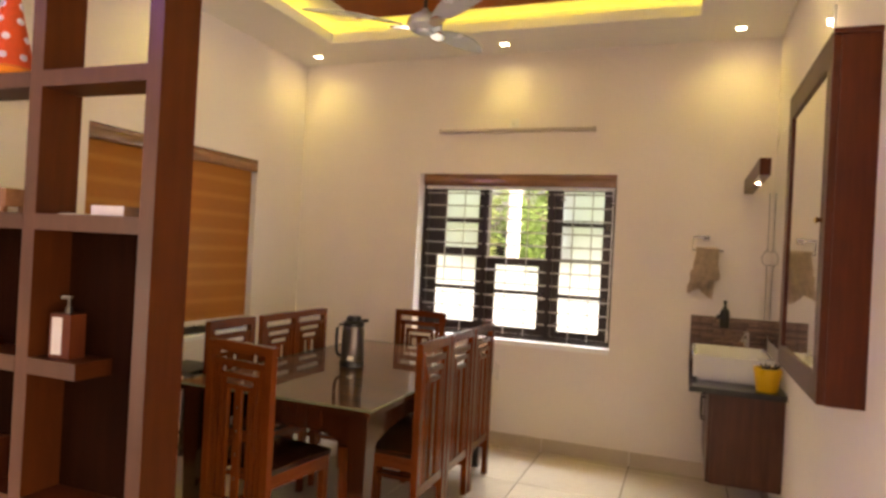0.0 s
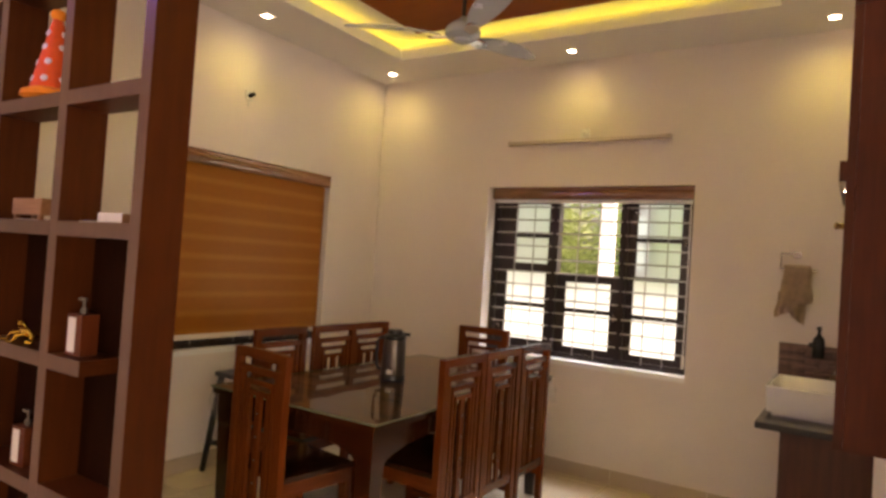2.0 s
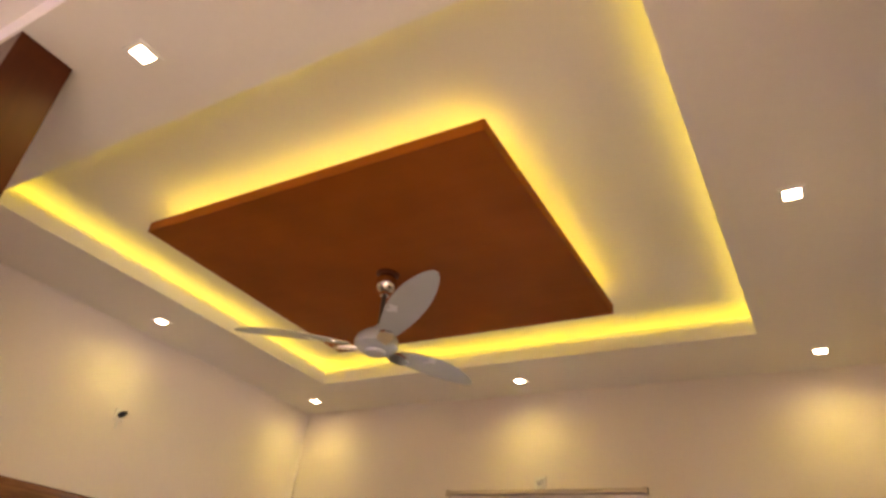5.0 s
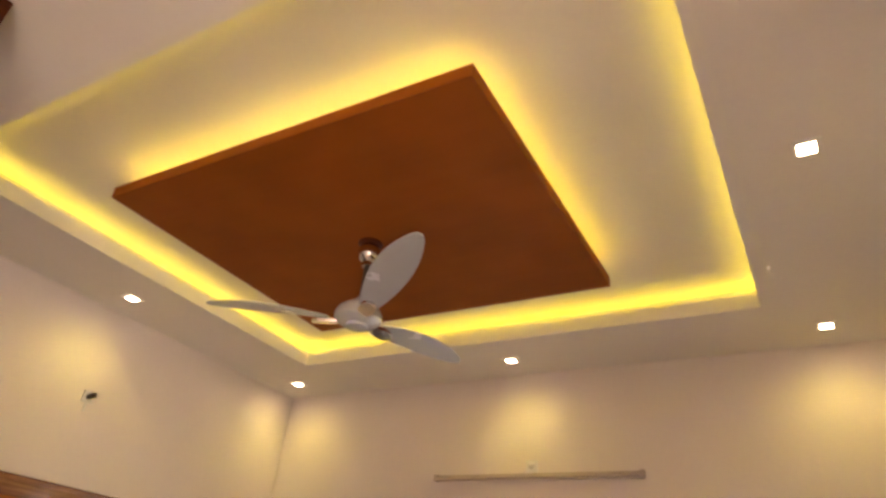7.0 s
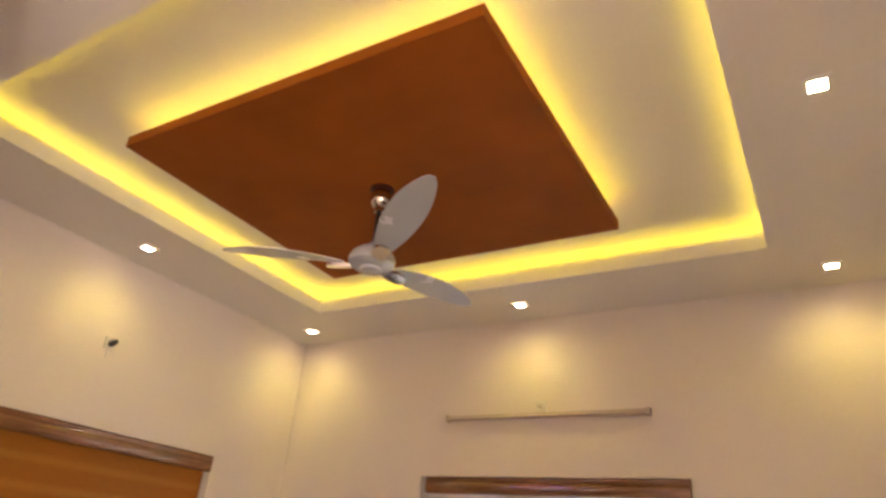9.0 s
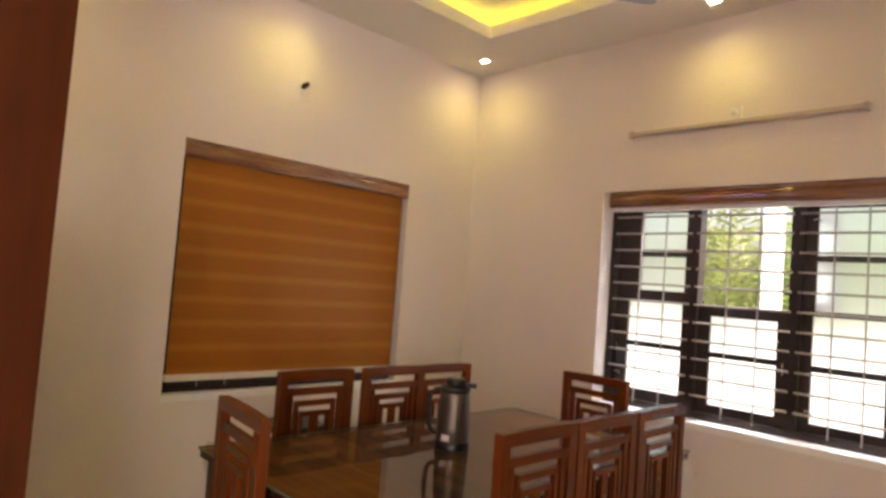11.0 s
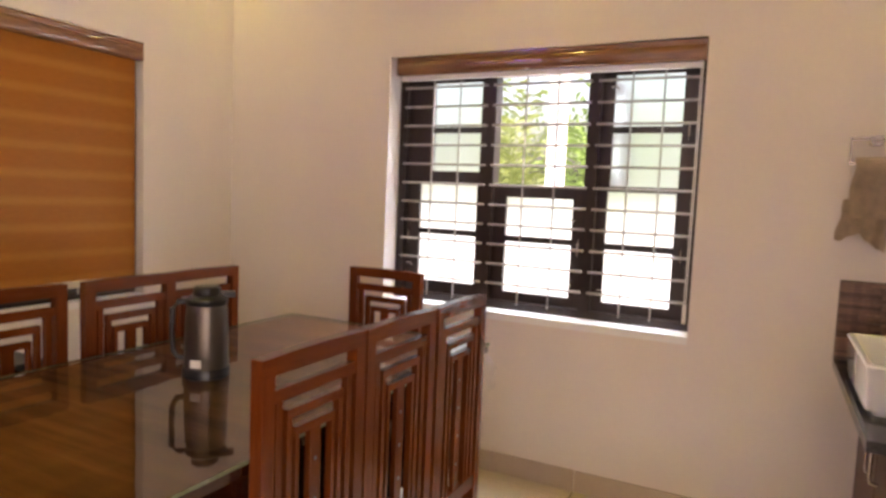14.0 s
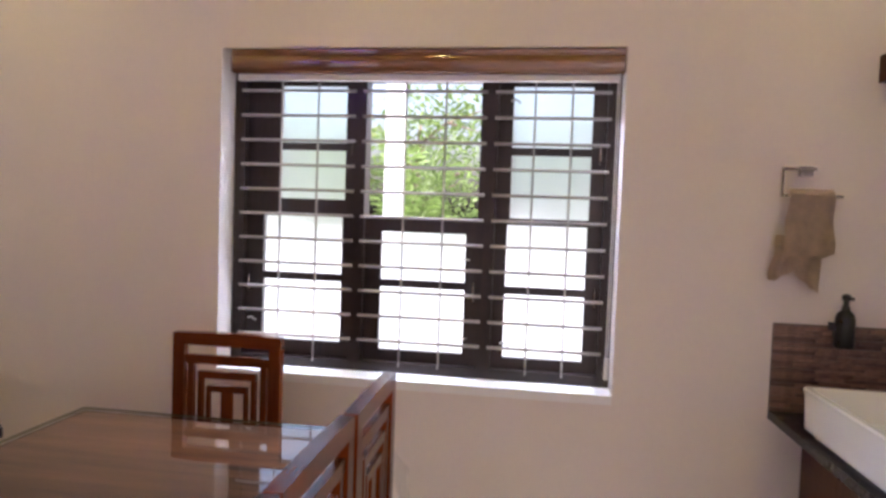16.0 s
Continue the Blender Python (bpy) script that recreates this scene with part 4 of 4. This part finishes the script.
# towel ring and towel
tr = thing("towel_rail", pose(3.255, 0, 1.635), "square chrome towel ring on the wall", "towel rail")
part("rose", boxes((-0.018, -0.030, -0.022, 0.022, -0.001, 0.012)), "rail_metal", tr, bevel=0.003)
bm = boxes((-0.078, -0.052, -0.006, 0.024, -0.040, 0.006))
part("arm", bm, "rail_metal", tr, bevel=0.002)
part("arm", boxes((-0.004, -0.042, -0.008, 0.008, -0.028, 0.006)), "rail_metal", tr, bevel=0.002)
part("drop_bar", boxes((-0.084, -0.052, -0.096, -0.0785, -0.040, 0.006)), "rail_metal", tr, bevel=0.0015)
part("cross_bar", boxes((-0.078, -0.052, -0.096, 0.112, -0.040, -0.086)), "rail_metal", tr, bevel=0.002)
tw = thing("towel", pose(3.255, -0.046, 1.549), "beige hand towel folded over the towel ring", "towel")


def cloth(x0, x1, z_top, z_bot0, z_bot1, y, flare, seed):
    """A hanging leaf of towel with folds and an uneven hem."""
    bm = bmesh.new()
    nx_, nz_ = 16, 22
    rows = []
    for j in range(nz_ + 1):
        v = j / nz_
        row = []
        for i in range(nx_ + 1):
            u = i / nx_
            zb_ = z_bot0 + (z_bot1 - z_bot0) * u + 0.004 * math.sin(6 * u + seed) + 0.006 * abs(math.sin(7.5 * u + 2 * seed))
            x = (x0 + (x1 - x0) * u) + (u - 0.5) * flare * v + 0.004 * math.sin(9 * v + seed)
            yy = y - 0.006 * math.sin(9 * u + seed + 1.5 * v) * (0.3 + v) - 0.010 * v * math.sin(3.1 * u)
            row.append(bm.verts.new((x, yy, z_top + (zb_ - z_top) * v)))
        rows.append(row)
    for j in range(nz_):
        for i in range(nx_):
            bm.faces.new((rows[j][i], rows[j][i + 1], rows[j + 1][i + 1], rows[j + 1][i]))
    geom = bmesh.ops.solidify(bm, geom=bm.faces[:], thickness=0.005)
    return bm


part("front_leaf", cloth(-0.062, 0.078, 0.012, -0.222, -0.205, -0.013, 0.03, 0.3), "towel", tw, smooth=True)
part("back_leaf", cloth(-0.026, 0.050, 0.008, -0.262, -0.345, 0.009, 0.02, 2.0), "towel", tw, smooth=True)
part("back_leaf", cloth(-0.085, -0.036, -0.14, -0.300, -0.268, 0.012, 0.045, 4.0), "towel", tw, smooth=True)
bm = bmesh.new()
part("fold", tube(bm, [(-0.063, -0.001, 0.006), (0.077, -0.001, 0.006)], 0.0135, 10), "towel", tw, smooth=True)

# yellow flower pot on the counter
pt = thing("flower_pot", pose(3.572, -0.905, CTZ), "bright yellow flower pot with dark dried plant on the counter", "flower pot")
part("pot", rings(bmesh.new(), [(0.050, 0), (0.054, 0.004), (0.068, 0.10), (0.071, 0.11), (0.071, 0.126), (0.064, 0.126), (0.061, 0.105)], 28, closed=False), "yellow", pt, smooth=True)
part("pot_floor", rings(bmesh.new(), [(0.049, 0.0005), (0.050, 0.006)], 20), "yellow", pt)
part("soil", rings(bmesh.new(), [(0.058, 0.095), (0.061, 0.108), (0.04, 0.116), (0.002, 0.114)], 18), "soil", pt, smooth=True)
rnd = random.Random(4)
bm = bmesh.new()
for k in range(16):
    a, r = rnd.uniform(0, 6.28), rnd.uniform(0.005, 0.05)
    tip = (r * math.cos(a) * 1.5, r * math.sin(a) * 1.5, rnd.uniform(0.125, 0.155))
    tube(bm, [(r * 0.6 * math.cos(a), r * 0.6 * math.sin(a), 0.11), tip], [0.009, 0.003], 5)
part("plant", bm, "soil", pt, "dark shrivelled plant")

# wall cabinet with glazed door, mirror beyond it and lamp above the mirror
KX, KY0, KY1, KZ0, KZ1 = 3.531, -2.503, -1.60, 1.037, 2.172
kc = thing("wall_cabinet", pose(KX, KY0, KZ0), "red-brown wooden wall cabinet with glazed door", "cabinet")
kd, kw, kh = W - KX, KY1 - KY0, KZ1 - KZ0
for nm, s in (("side_panel", (0.022, 0, 0, kd, 0.02, kh)), ("side_panel", (0.022, kw - 0.02, 0, kd, kw, kh)), ("bottom_panel", (0.022, 0.02, 0, kd, kw - 0.02, 0.02)), ("top_panel", (0.022, 0.02, kh - 0.02, kd, kw - 0.02, kh)), ("back_panel", (kd - 0.012, 0.02, 0.02, kd, kw - 0.02, kh - 0.02))):
    part(nm, boxes(s), "cabinet", kc)
part("cornice", boxes((0.0, -0.006, kh, kd, kw + 0.006, kh + 0.016)), "cabinet", kc, bevel=0.004)
bm = bmesh.new()
door_loops = [[bm.verts.new((x, y, z)) for y, z in ((e, e), (kw - e, e), (kw - e, kh - e), (e, kh - e))] for x, e in ((0, 0.002), (0, 0.085), (0.0215, 0.085), (0.0215, 0.002))]
for k in range(4):
    for a, b in zip(door_loops, door_loops[1:] + door_loops[:1]):
        bm.faces.new((a[k], a[(k + 1) % 4], b[(k + 1) % 4], b[k]))
kdoor = part("door", bm, "cabinet", kc, bevel=0.003)
part("mirror_pane", boxes((0.008, 0.085, 0.085, 0.013, kw - 0.085, kh - 0.085)), "mirror", kdoor, "mirrored door pane")
part("knob", rings(bmesh.new(), [(0.007, 0), (0.007, 0.012), (0.012, 0.018), (0.001, 0.024)], 14), "brass", kdoor, smooth=True, at=pose(0, 0.045, kh * 0.5, 0, -90, 0))
mi = thing("mirror", pose(W, -0.80, 0.985), "tall frameless wall mirror above the washbasin", "mirror")
bm = bmesh.new()
out = [(-0.795, 0)] + [(0.76 - 0.14 + 0.14 * math.sin(radians(a)), 0.12 - 0.12 * math.cos(radians(a))) for a in range(0, 91, 10)] + [(0.76, 1.05)] + [(0.76 - 0.30 + 0.30 * math.cos(radians(a)), 1.05 + 0.24 * math.sin(radians(a))) for a in range(6, 91, 6)] + [(-0.795, 1.29)]
prism(bm, out, -0.010, -0.002, 0)
part("glass", bm, "mirror", mi)
lb = thing("mirror_lamp", pose(3.475, -1.0, 1.935), "brown wooden box lamp beside the mirror, lit underneath", "wall lamp")
part("box", boxes((0, 0, 0, 0.055, 0.999, 0.09)), "cabinet", lb, bevel=0.003)
part("bulb", rings(bmesh.new(), [(0.011, -0.006), (0.011, -0.0005)], 18, (0.028, 0.36)), "lamp_face", lb, "glowing round lamp")
cd = thing("hanging_cord", pose(3.632, -0.02, 1.10), "thin dark cord with a loop hanging beside the mirror", "cord")
bm = bmesh.new()
tube(bm, [(0, 0, 0.83), (0.002, 0, 0.6), (0, 0, 0.46)], 0.002, 6)
tube(bm, [(0.03 * math.cos(radians(a)), 0, 0.41 + 0.05 * math.sin(radians(a))) for a in range(90, 451, 24)], 0.002, 6)
tube(bm, [(0, 0, 0.36), (0.002, 0, 0.15), (0, 0, 0.0)], 0.002, 6)
part("cord", bm, "fan_dark", cd)
part("hook", boxes((-0.006, -0.004, 0.82, 0.006, 0.03, 0.84)), "steel", cd)
wl_ = thing("wall_spotlight", pose(W, -1.77, 2.46), "small white wall spotlight, lit", "wall lamp")
part("plate", boxes((-0.012, -0.02, -0.05, -0.001, 0.02, 0.06)), "white", wl_, bevel=0.003)
part("bulb", rings(bmesh.new(), [(0.006, -0.014), (0.009, 0.0), (0.006, 0.010)], 14, (-0.022, 0)), "lamp_face", wl_, "glowing small bulb", smooth=True)

# slate strip splashback over the counter
sp = thing("splashback", pose(CTX, 0, CTZ), "dark brown stacked slate strip splashback", "splashback", kind="structure")
part("backing", boxes((0, -0.006, 0, W - CTX - 0.001, -0.001, 0.312)), "grout", sp)

# ---- things on the shelves ----
def pump_box(x, z, label, tall=0.155, wide=0.088):
    d = thing("soap_dispenser", pose(x, -3.10, z, 0, 0, 6), label, "soap dispenser", "dispensers on the shelves")
    part("block", boxes((-wide / 2, -0.035, 0, wide / 2, 0.035, tall)), "red_wood", d, "red-brown wooden block", bevel=0.004)
    part("label", boxes((-wide / 2 + 0.013, -0.0375, 0.014, wide / 2 - 0.034, -0.035, tall - 0.012)), "paper", d, "white front plate", bevel=0.001)
    part("neck", rings(bmesh.new(), [(0.012, tall), (0.012, tall + 0.02), (0.005, tall + 0.022), (0.005, tall + 0.05)], 14), "flask", d, smooth=True)
    part("pump", boxes((-0.030, -0.006, tall + 0.05, 0.010, 0.006, tall + 0.060)), "flask", d, bevel=0.002)
    return d


pump_box(1.125, 1.005, "brown wooden soap dispenser with white front on the shelf")
pump_box(0.77, 0.52, "red-brown wooden soap dispenser with white front on the low shelf")

liz = thing("gecko_ornament", pose(0.725, -3.11, 1.005, 0, 0, -12), "shiny gold gecko ornament on the shelf", "ornament")
bm = bmesh.new()
tube(bm, [(-0.125, 0, 0.055), (-0.10, 0.004, 0.060), (-0.075, 0.004, 0.050), (-0.03, -0.006, 0.044), (0.02, 0.004, 0.036), (0.06, 0.012, 0.026), (0.085, -0.004, 0.016), (0.11, -0.024, 0.014), (0.125, -0.008, 0.012)], [0.006, 0.019, 0.013, 0.020, 0.019, 0.012, 0.008, 0.006, 0.003], 10)
for lx, sg in ((-0.05, -1), (-0.05, 1), (0.035, -1), (0.035, 1)):
    tube(bm, [(lx, sg * 0.012, 0.036), (lx - 0.012, sg * 0.042, 0.032), (lx - 0.026, sg * 0.05, 0.005), (lx - 0.042, sg * 0.054, 0.004)], [0.008, 0.007, 0.005, 0.004], 8)
for lx, sg in ((-0.05, -1), (-0.05, 1), (0.035, -1), (0.035, 1)):
    for a in (-40, 0, 40):
        tube(bm, [(lx - 0.042, sg * 0.054, 0.004), (lx - 0.042 - 0.020 * math.cos(radians(a)), sg * 0.054 + 0.020 * math.sin(radians(a)), 0.0035)], [0.0035, 0.0028], 6)
for k in range(9):
    tube(bm, [(-0.07 + 0.018 * k, 0.002, 0.052 - 0.003 * k), (-0.065 + 0.018 * k, 0.002, 0.074 - 0.004 * k)], [0.007, 0.001], 6)
part("body", bm, "gold", liz, smooth=True)

ms = thing("wooden_stand", pose(0.715, -3.10, 1.505), "tiny brown wooden box stand with short legs", "ornament")
part("box", boxes((-0.12, -0.045, 0.022, 0.12, 0.045, 0.088)), "box_wood", ms, bevel=0.004)
for a in (-1, 1):
    for b in (-1, 1):
        part("leg", boxes((a * 0.10 - 0.01, b * 0.034 - 0.008, 0, a * 0.10 + 0.01, b * 0.034 + 0.008, 0.022)), "box_wood", ms)
sl = thing("paper_slip", pose(0.70, -3.085, 1.505, 0, 0, 8), "white paper slip lying under the wooden stand", "paper")
part("sheet", boxes((-0.07, -0.05, 0, 0.07, 0.05, 0.004)), "paper", sl)
bk = thing("booklet", pose(1.33, -3.10, 1.505, 0, 0, 6), "small white boxed booklet lying on the shelf", "book")
part("cover", boxes((-0.065, -0.05, 0, 0.065, 0.05, 0.034)), "paper", bk, bevel=0.003)
part("spine", boxes((0.065, -0.05, 0.0, 0.069, 0.05, 0.034)), "box_wood", bk)
bk2 = thing("card", pose(1.14, -3.09, 1.505, 0, 0, -10), "thin pale card lying on the shelf", "card")
part("sheet", boxes((-0.06, -0.04, 0, 0.06, 0.04, 0.005)), "paper", bk2)

hat = thing("cone_ornament", pose(0.745, -3.095, 2.0), "orange felt cone ornament with white spots and golden brim", "ornament")
bm = bmesh.new()
rings(bm, [(0.098, 0.0), (0.116, 0.008), (0.112, 0.028), (0.084, 0.042)], 28)
part("brim", bm, "orange_pale", hat, "golden padded brim", smooth=True)
prof = [(0.086, 0.032), (0.078, 0.07), (0.060, 0.15), (0.040, 0.24), (0.026, 0.31), (0.020, 0.335)]
part("cone", rings(bmesh.new(), prof, 28), "orange", hat, smooth=True)
part("pompom", rings(bmesh.new(), [(0.012, 0.33), (0.026, 0.342), (0.030, 0.358), (0.024, 0.374), (0.006, 0.382)], 16), "orange_pale", hat, smooth=True)
for z, count, off in ((0.078, 7, 0.0), (0.150, 5, 0.4), (0.215, 4, 0.1), (0.275, 3, 0.5)):
    rr = np.interp(z, [p[1] for p in prof], [p[0] for p in prof])
    for k in range(count):
        a = 2 * math.pi * k / count + off
        part("spot", rings(bmesh.new(), [(0.0145, -0.002), (0.0125, 0.003), (0.004, 0.0042)], 12), "spot_white", hat, smooth=True, at=pose(rr * math.cos(a), rr * math.sin(a), z, 0, 75, math.degrees(a)))

# ---- stool by the left wall and plastic film at the table's corners ----
st_ = thing("stool", pose(0.25, -1.52, 0), "black plastic stool by the wall behind the table", "stool")
part("seat", boxes((-0.15, -0.15, 0.615, 0.15, 0.15, 0.645)), "black", st_, bevel=0.012)
for a in (-1, 1):
    for b in (-1, 1):
        part("leg", tube(bmesh.new(), [(a * 0.12, b * 0.12, 0.62), (a * 0.185, b * 0.17, 0.0)], [0.022, 0.018], 8), "black", st_, smooth=True)
    part("stretcher", tube(bmesh.new(), [(a * 0.166, -0.152, 0.17), (a * 0.166, 0.152, 0.17)], 0.014, 8), "black", st_, smooth=True)
    part("stretcher", tube(bmesh.new(), [(-0.162, a * 0.152, 0.19), (0.162, a * 0.152, 0.19)], 0.014, 8), "black", st_, smooth=True)


def film(m, seed, size=1.0):
    f = thing("plastic_sheet", m, "clear plastic sheet hanging over the table corner", "plastic sheet")
    bm = bmesh.new()
    rows = []
    for j in range(9):
        v = j / 8
        rows.append([bm.verts.new((0.13 * u - 0.05 * v, -0.002 - 0.13 * v - 0.014 * math.sin(8 * u + seed + 2 * v) * v, 0.012 * (1 - min(1, 4 * v)) - 0.24 * v * (0.5 + 0.5 * math.sin(1.2 + 2 * u)))) for u in [i / 10 for i in range(11)]])
    for j in range(8):
        for i in range(10):
            bm.faces.new((rows[j][i], rows[j][i + 1], rows[j + 1][i + 1], rows[j + 1][i]))
    bmesh.ops.scale(bm, vec=(size, size, size), verts=bm.verts)
    part("sheet", bm, "film", f, smooth=True)


film(pose(TX0 - 0.002, TY0 + 0.16, TZ + 0.001, 0, 0, -90), 1.0)
film(pose(TX1 + 0.002, -0.63, TZ + 0.001, 0, 0, 90), 2.3, 0.6)

# ---- violet LED line on the living room ceiling ----
led_strip("led_strip", 0.02, -6.2, 0.04, -3.35, 3.02, 3.058, "violet", "glowing violet LED strip on the living room ceiling")

# ---- outdoors ----
structure("ground", boxes((-120, -120, -0.5, 120, 160, -0.20)), "ground", "pale sunlit paved yard reaching into the distance", "ground")
structure("compound_wall", boxes((-14, 5.2, -0.20, 18, 5.4, 1.05)), "yard_wall", "low white compound wall in the yard", "wall")
bm = boxes((-14, 5.17, 1.05, 18, 5.43, 1.12))
structure("wall_coping", bm, "yard_wall", "white coping on the compound wall", "wall")
structure("compound_wall_west", boxes((-4.4, -14, -0.20, -4.2, 5.2, 1.4)), "yard_wall", "low white compound wall beside the house", "wall")
pillar = thing("porch_pillar", pose(1.24, 2.51, -0.20), "slim pale porch pillar in the yard", "pillar")
part("shaft", boxes((-0.065, -0.065, 0, 0.065, 0.065, 3.4)), "pillar", pillar, bevel=0.01)
part("base", boxes((-0.10, -0.10, 0, 0.10, 0.10, 0.2)), "pillar", pillar, bevel=0.01)


def tree(x, y, height, spread, seed):
    rnd = random.Random(seed)
    t = thing("tree", pose(x, y, -0.20), "leafy green garden tree beyond the yard wall", "tree", "garden trees")
    bm = bmesh.new()
    tube(bm, [(0, 0, 0), (0.05, 0.03, height * 0.25), (-0.04, 0.06, height * 0.5), (0.03, 0, height * 0.8)], [0.13, 0.10, 0.075, 0.03], 9)
    tips = []
    for k in range(11):
        z0 = height * rnd.uniform(0.25, 0.72)
        a = rnd.uniform(0, 6.28)
        r = spread * rnd.uniform(0.5, 1.0)
        p1 = (0.5 * r * math.cos(a), 0.5 * r * math.sin(a), z0 + 0.35 * r)
        p2 = (r * math.cos(a + 0.2), r * math.sin(a + 0.2), z0 + rnd.uniform(0.2, 0.8) * r)
        tube(bm, [(0, 0, z0), p1, p2], [0.045, 0.028, 0.010], 6)
        tips += [p1, p2]
    tips += [(0, 0, height * 0.85), (0.1, 0, height)]
    part("trunk", bm, "bark", t, smooth=True)
    verts, faces = [], []
    for tx_, ty_, tz_ in tips:
        for k in range(90):
            c = Vector((tx_ + rnd.gauss(0, 0.30 * spread), ty_ + rnd.gauss(0, 0.30 * spread), tz_ + rnd.gauss(0, 0.22 * spread)))
            q = Euler((rnd.uniform(-1.2, 1.2), rnd.uniform(-1.2, 1.2), rnd.uniform(0, 6.28))).to_matrix()
            s = rnd.uniform(0.05, 0.11)
            b0 = len(verts)
            verts += [c + q @ Vector(p) for p in ((-s, 0, 0), (0, -0.4 * s, 0.01), (s, 0, -0.02), (0, 0.4 * s, 0.01))]
            faces.append((b0, b0 + 1, b0 + 2, b0 + 3))
    me = bpy.data.meshes.new("crown")
    me.from_pydata(verts, [], faces)
    me.materials.append(M["leaf"])
    crown = new("crown", me)
    crown.parent = t


for k, (x, y, h, s) in enumerate(((0.1, 9.5, 4.2, 1.4), (2.9, 12.5, 4.6, 1.5), (-4.0, 11.5, 5.0, 1.7), (-8.0, 10.5, 5.2, 1.8), (6.2, 12, 4.8, 1.5), (-7.5, 3.0, 4.8, 1.7), (-8, -2.5, 5.2, 1.8))):
    tree(x, y, h, s, 10 + k)


def palm(x, y, height, count, seed, mat, label):
    """A clump of arching fronds with narrow leaflets on several thin stems."""
    rnd = random.Random(seed)
    t = thing("palm", pose(x, y, -0.20), label, "palm", "garden palms")
    bm = bmesh.new()
    verts, faces = [], []
    for k in range(count):
        a = rnd.uniform(0, 6.28)
        foot = Vector((rnd.uniform(-0.12, 0.12), rnd.uniform(-0.12, 0.12), 0))
        rise, reach = height * rnd.uniform(0.45, 1.0), rnd.uniform(0.35, 0.8)
        pts = [foot + Vector((reach * u * u * math.cos(a), reach * u * u * math.sin(a), rise * (1.25 * u - 0.30 * u ** 3))) for u in [i / 9 for i in range(10)]]
        tube(bm, pts, [0.018 - 0.0016 * i for i in range(10)], 5)
        side = Vector((-math.sin(a), math.cos(a), 0))
        for i in range(3, 10):
            for s in (-1, 1):
                for q in (0.0, 0.5):
                    p = pts[i - 1].lerp(pts[i], q)
                    d = (side * s + (pts[i] - pts[i - 1]).normalized() * 0.9 + Vector((0, 0, -0.25))).normalized()
                    ln = rnd.uniform(0.24, 0.40)
                    w = (pts[i] - pts[i - 1]).normalized() * rnd.uniform(0.02, 0.034)
                    b0 = len(verts)
                    verts += [p, p + d * ln * 0.5 + w, p + d * ln + Vector((0, 0, -0.06)), p + d * ln * 0.5 - w]
                    faces.append((b0, b0 + 1, b0 + 2, b0 + 3))
    part("stem", bm, mat, t, smooth=True)
    me = bpy.data.meshes.new("fronds")
    me.from_pydata(verts, [], faces)
    me.materials.append(M[mat])
    fr = new("fronds", me)
    fr.parent = t


palm(-0.40, 5.95, 3.3, 26, 3, "frond", "yellow-green garden palm clump beyond the yard wall")
palm(0.75, 6.1, 3.0, 26, 5, "leaf", "green garden palm clump beyond the yard wall")
palm(-2.6, 6.0, 3.2, 22, 8, "leaf", "green garden palm clump beyond the yard wall")

# ---- tiles, skirting and slate strips ----
PITCH, GX, GY = 0.628, 2.195 - 4 * 0.628, -1.98 + 4 * 0.628
tile_me = mesh_of(boxes((0.0035, 0.0035, -0.008, PITCH - 0.0035, PITCH - 0.0035, 0)), "tile", 0.0015)
floor_ob = bpy.data.objects["floor"]
for i in range(11):
    for j in range(15):
        x, y = GX + i * PITCH, GY - (j + 1) * PITCH
        if x + PITCH < 0 or x > LX1 or y > 0 or y + PITCH < LY:
            continue
        if x > W + T and y > -3.3:
            continue
        piece("tile", tile_me, floor_ob, pose(x, y, 0))
skn = mesh_of(boxes((0.003, -0.012, 0.0, PITCH - 0.003, -0.0005, 0.1)), "skirting", 0.0015)
skb = tagged(new("baseboard"), "beige tile skirting along the room walls", "baseboard", kind="structure")
for i in range(1, 6):
    x = GX + i * PITCH
    if x + PITCH > W:
        cut = mesh_of(boxes((0.001, -0.012, 0.0, W - x - 0.001, -0.0005, 0.1)), "skirting", 0.0015)
        piece("skirting_tile", cut, skb, pose(x, 0, 0))
    elif x >= 0:
        piece("skirting_tile", skn, skb, pose(x, 0, 0))
cut = mesh_of(boxes((0.013, -0.012, 0.0, GX + PITCH - 0.001 if GX + PITCH > 0 else 0.1, -0.0005, 0.1)), "skirting", 0.0015)
if GX + PITCH > 0.05:
    piece("skirting_tile", cut, skb, pose(0, 0, 0))
for j in range(5):
    y1 = min(-0.013, GY - j * PITCH)
    y0 = max(YS + 0.16, GY - (j + 1) * PITCH)
    if y1 - y0 < 0.03:
        continue
    piece("skirting_tile", mesh_of(boxes((0.0005, y0 + 0.003, 0, 0.012, y1 - 0.003, 0.1)), "skirting", 0.0015), skb, pose(0, 0, 0))
    piece("skirting_tile", mesh_of(boxes((W - 0.012, y0 + 0.001, 0, W - 0.0005, y1 - 0.001, 0.1)), "skirting", 0.0015), skb, pose(0, 0, 0))

rnd = random.Random(11)
z = 0.002
while z < 0.30:
    h = rnd.uniform(0.010, 0.017)
    x = 0.001
    while x < W - CTX - 0.01:
        w_ = min(rnd.uniform(0.06, 0.17), W - CTX - 0.002 - x)
        dep = rnd.uniform(0.008, 0.018)
        piece("slate_strip", mesh_of(boxes((0, -dep, 0, w_ - 0.0012, -0.0055, min(h, 0.311 - z) - 0.0012)), "slate", 0.001), sp, pose(x, 0, z))
        x += w_
    z += h
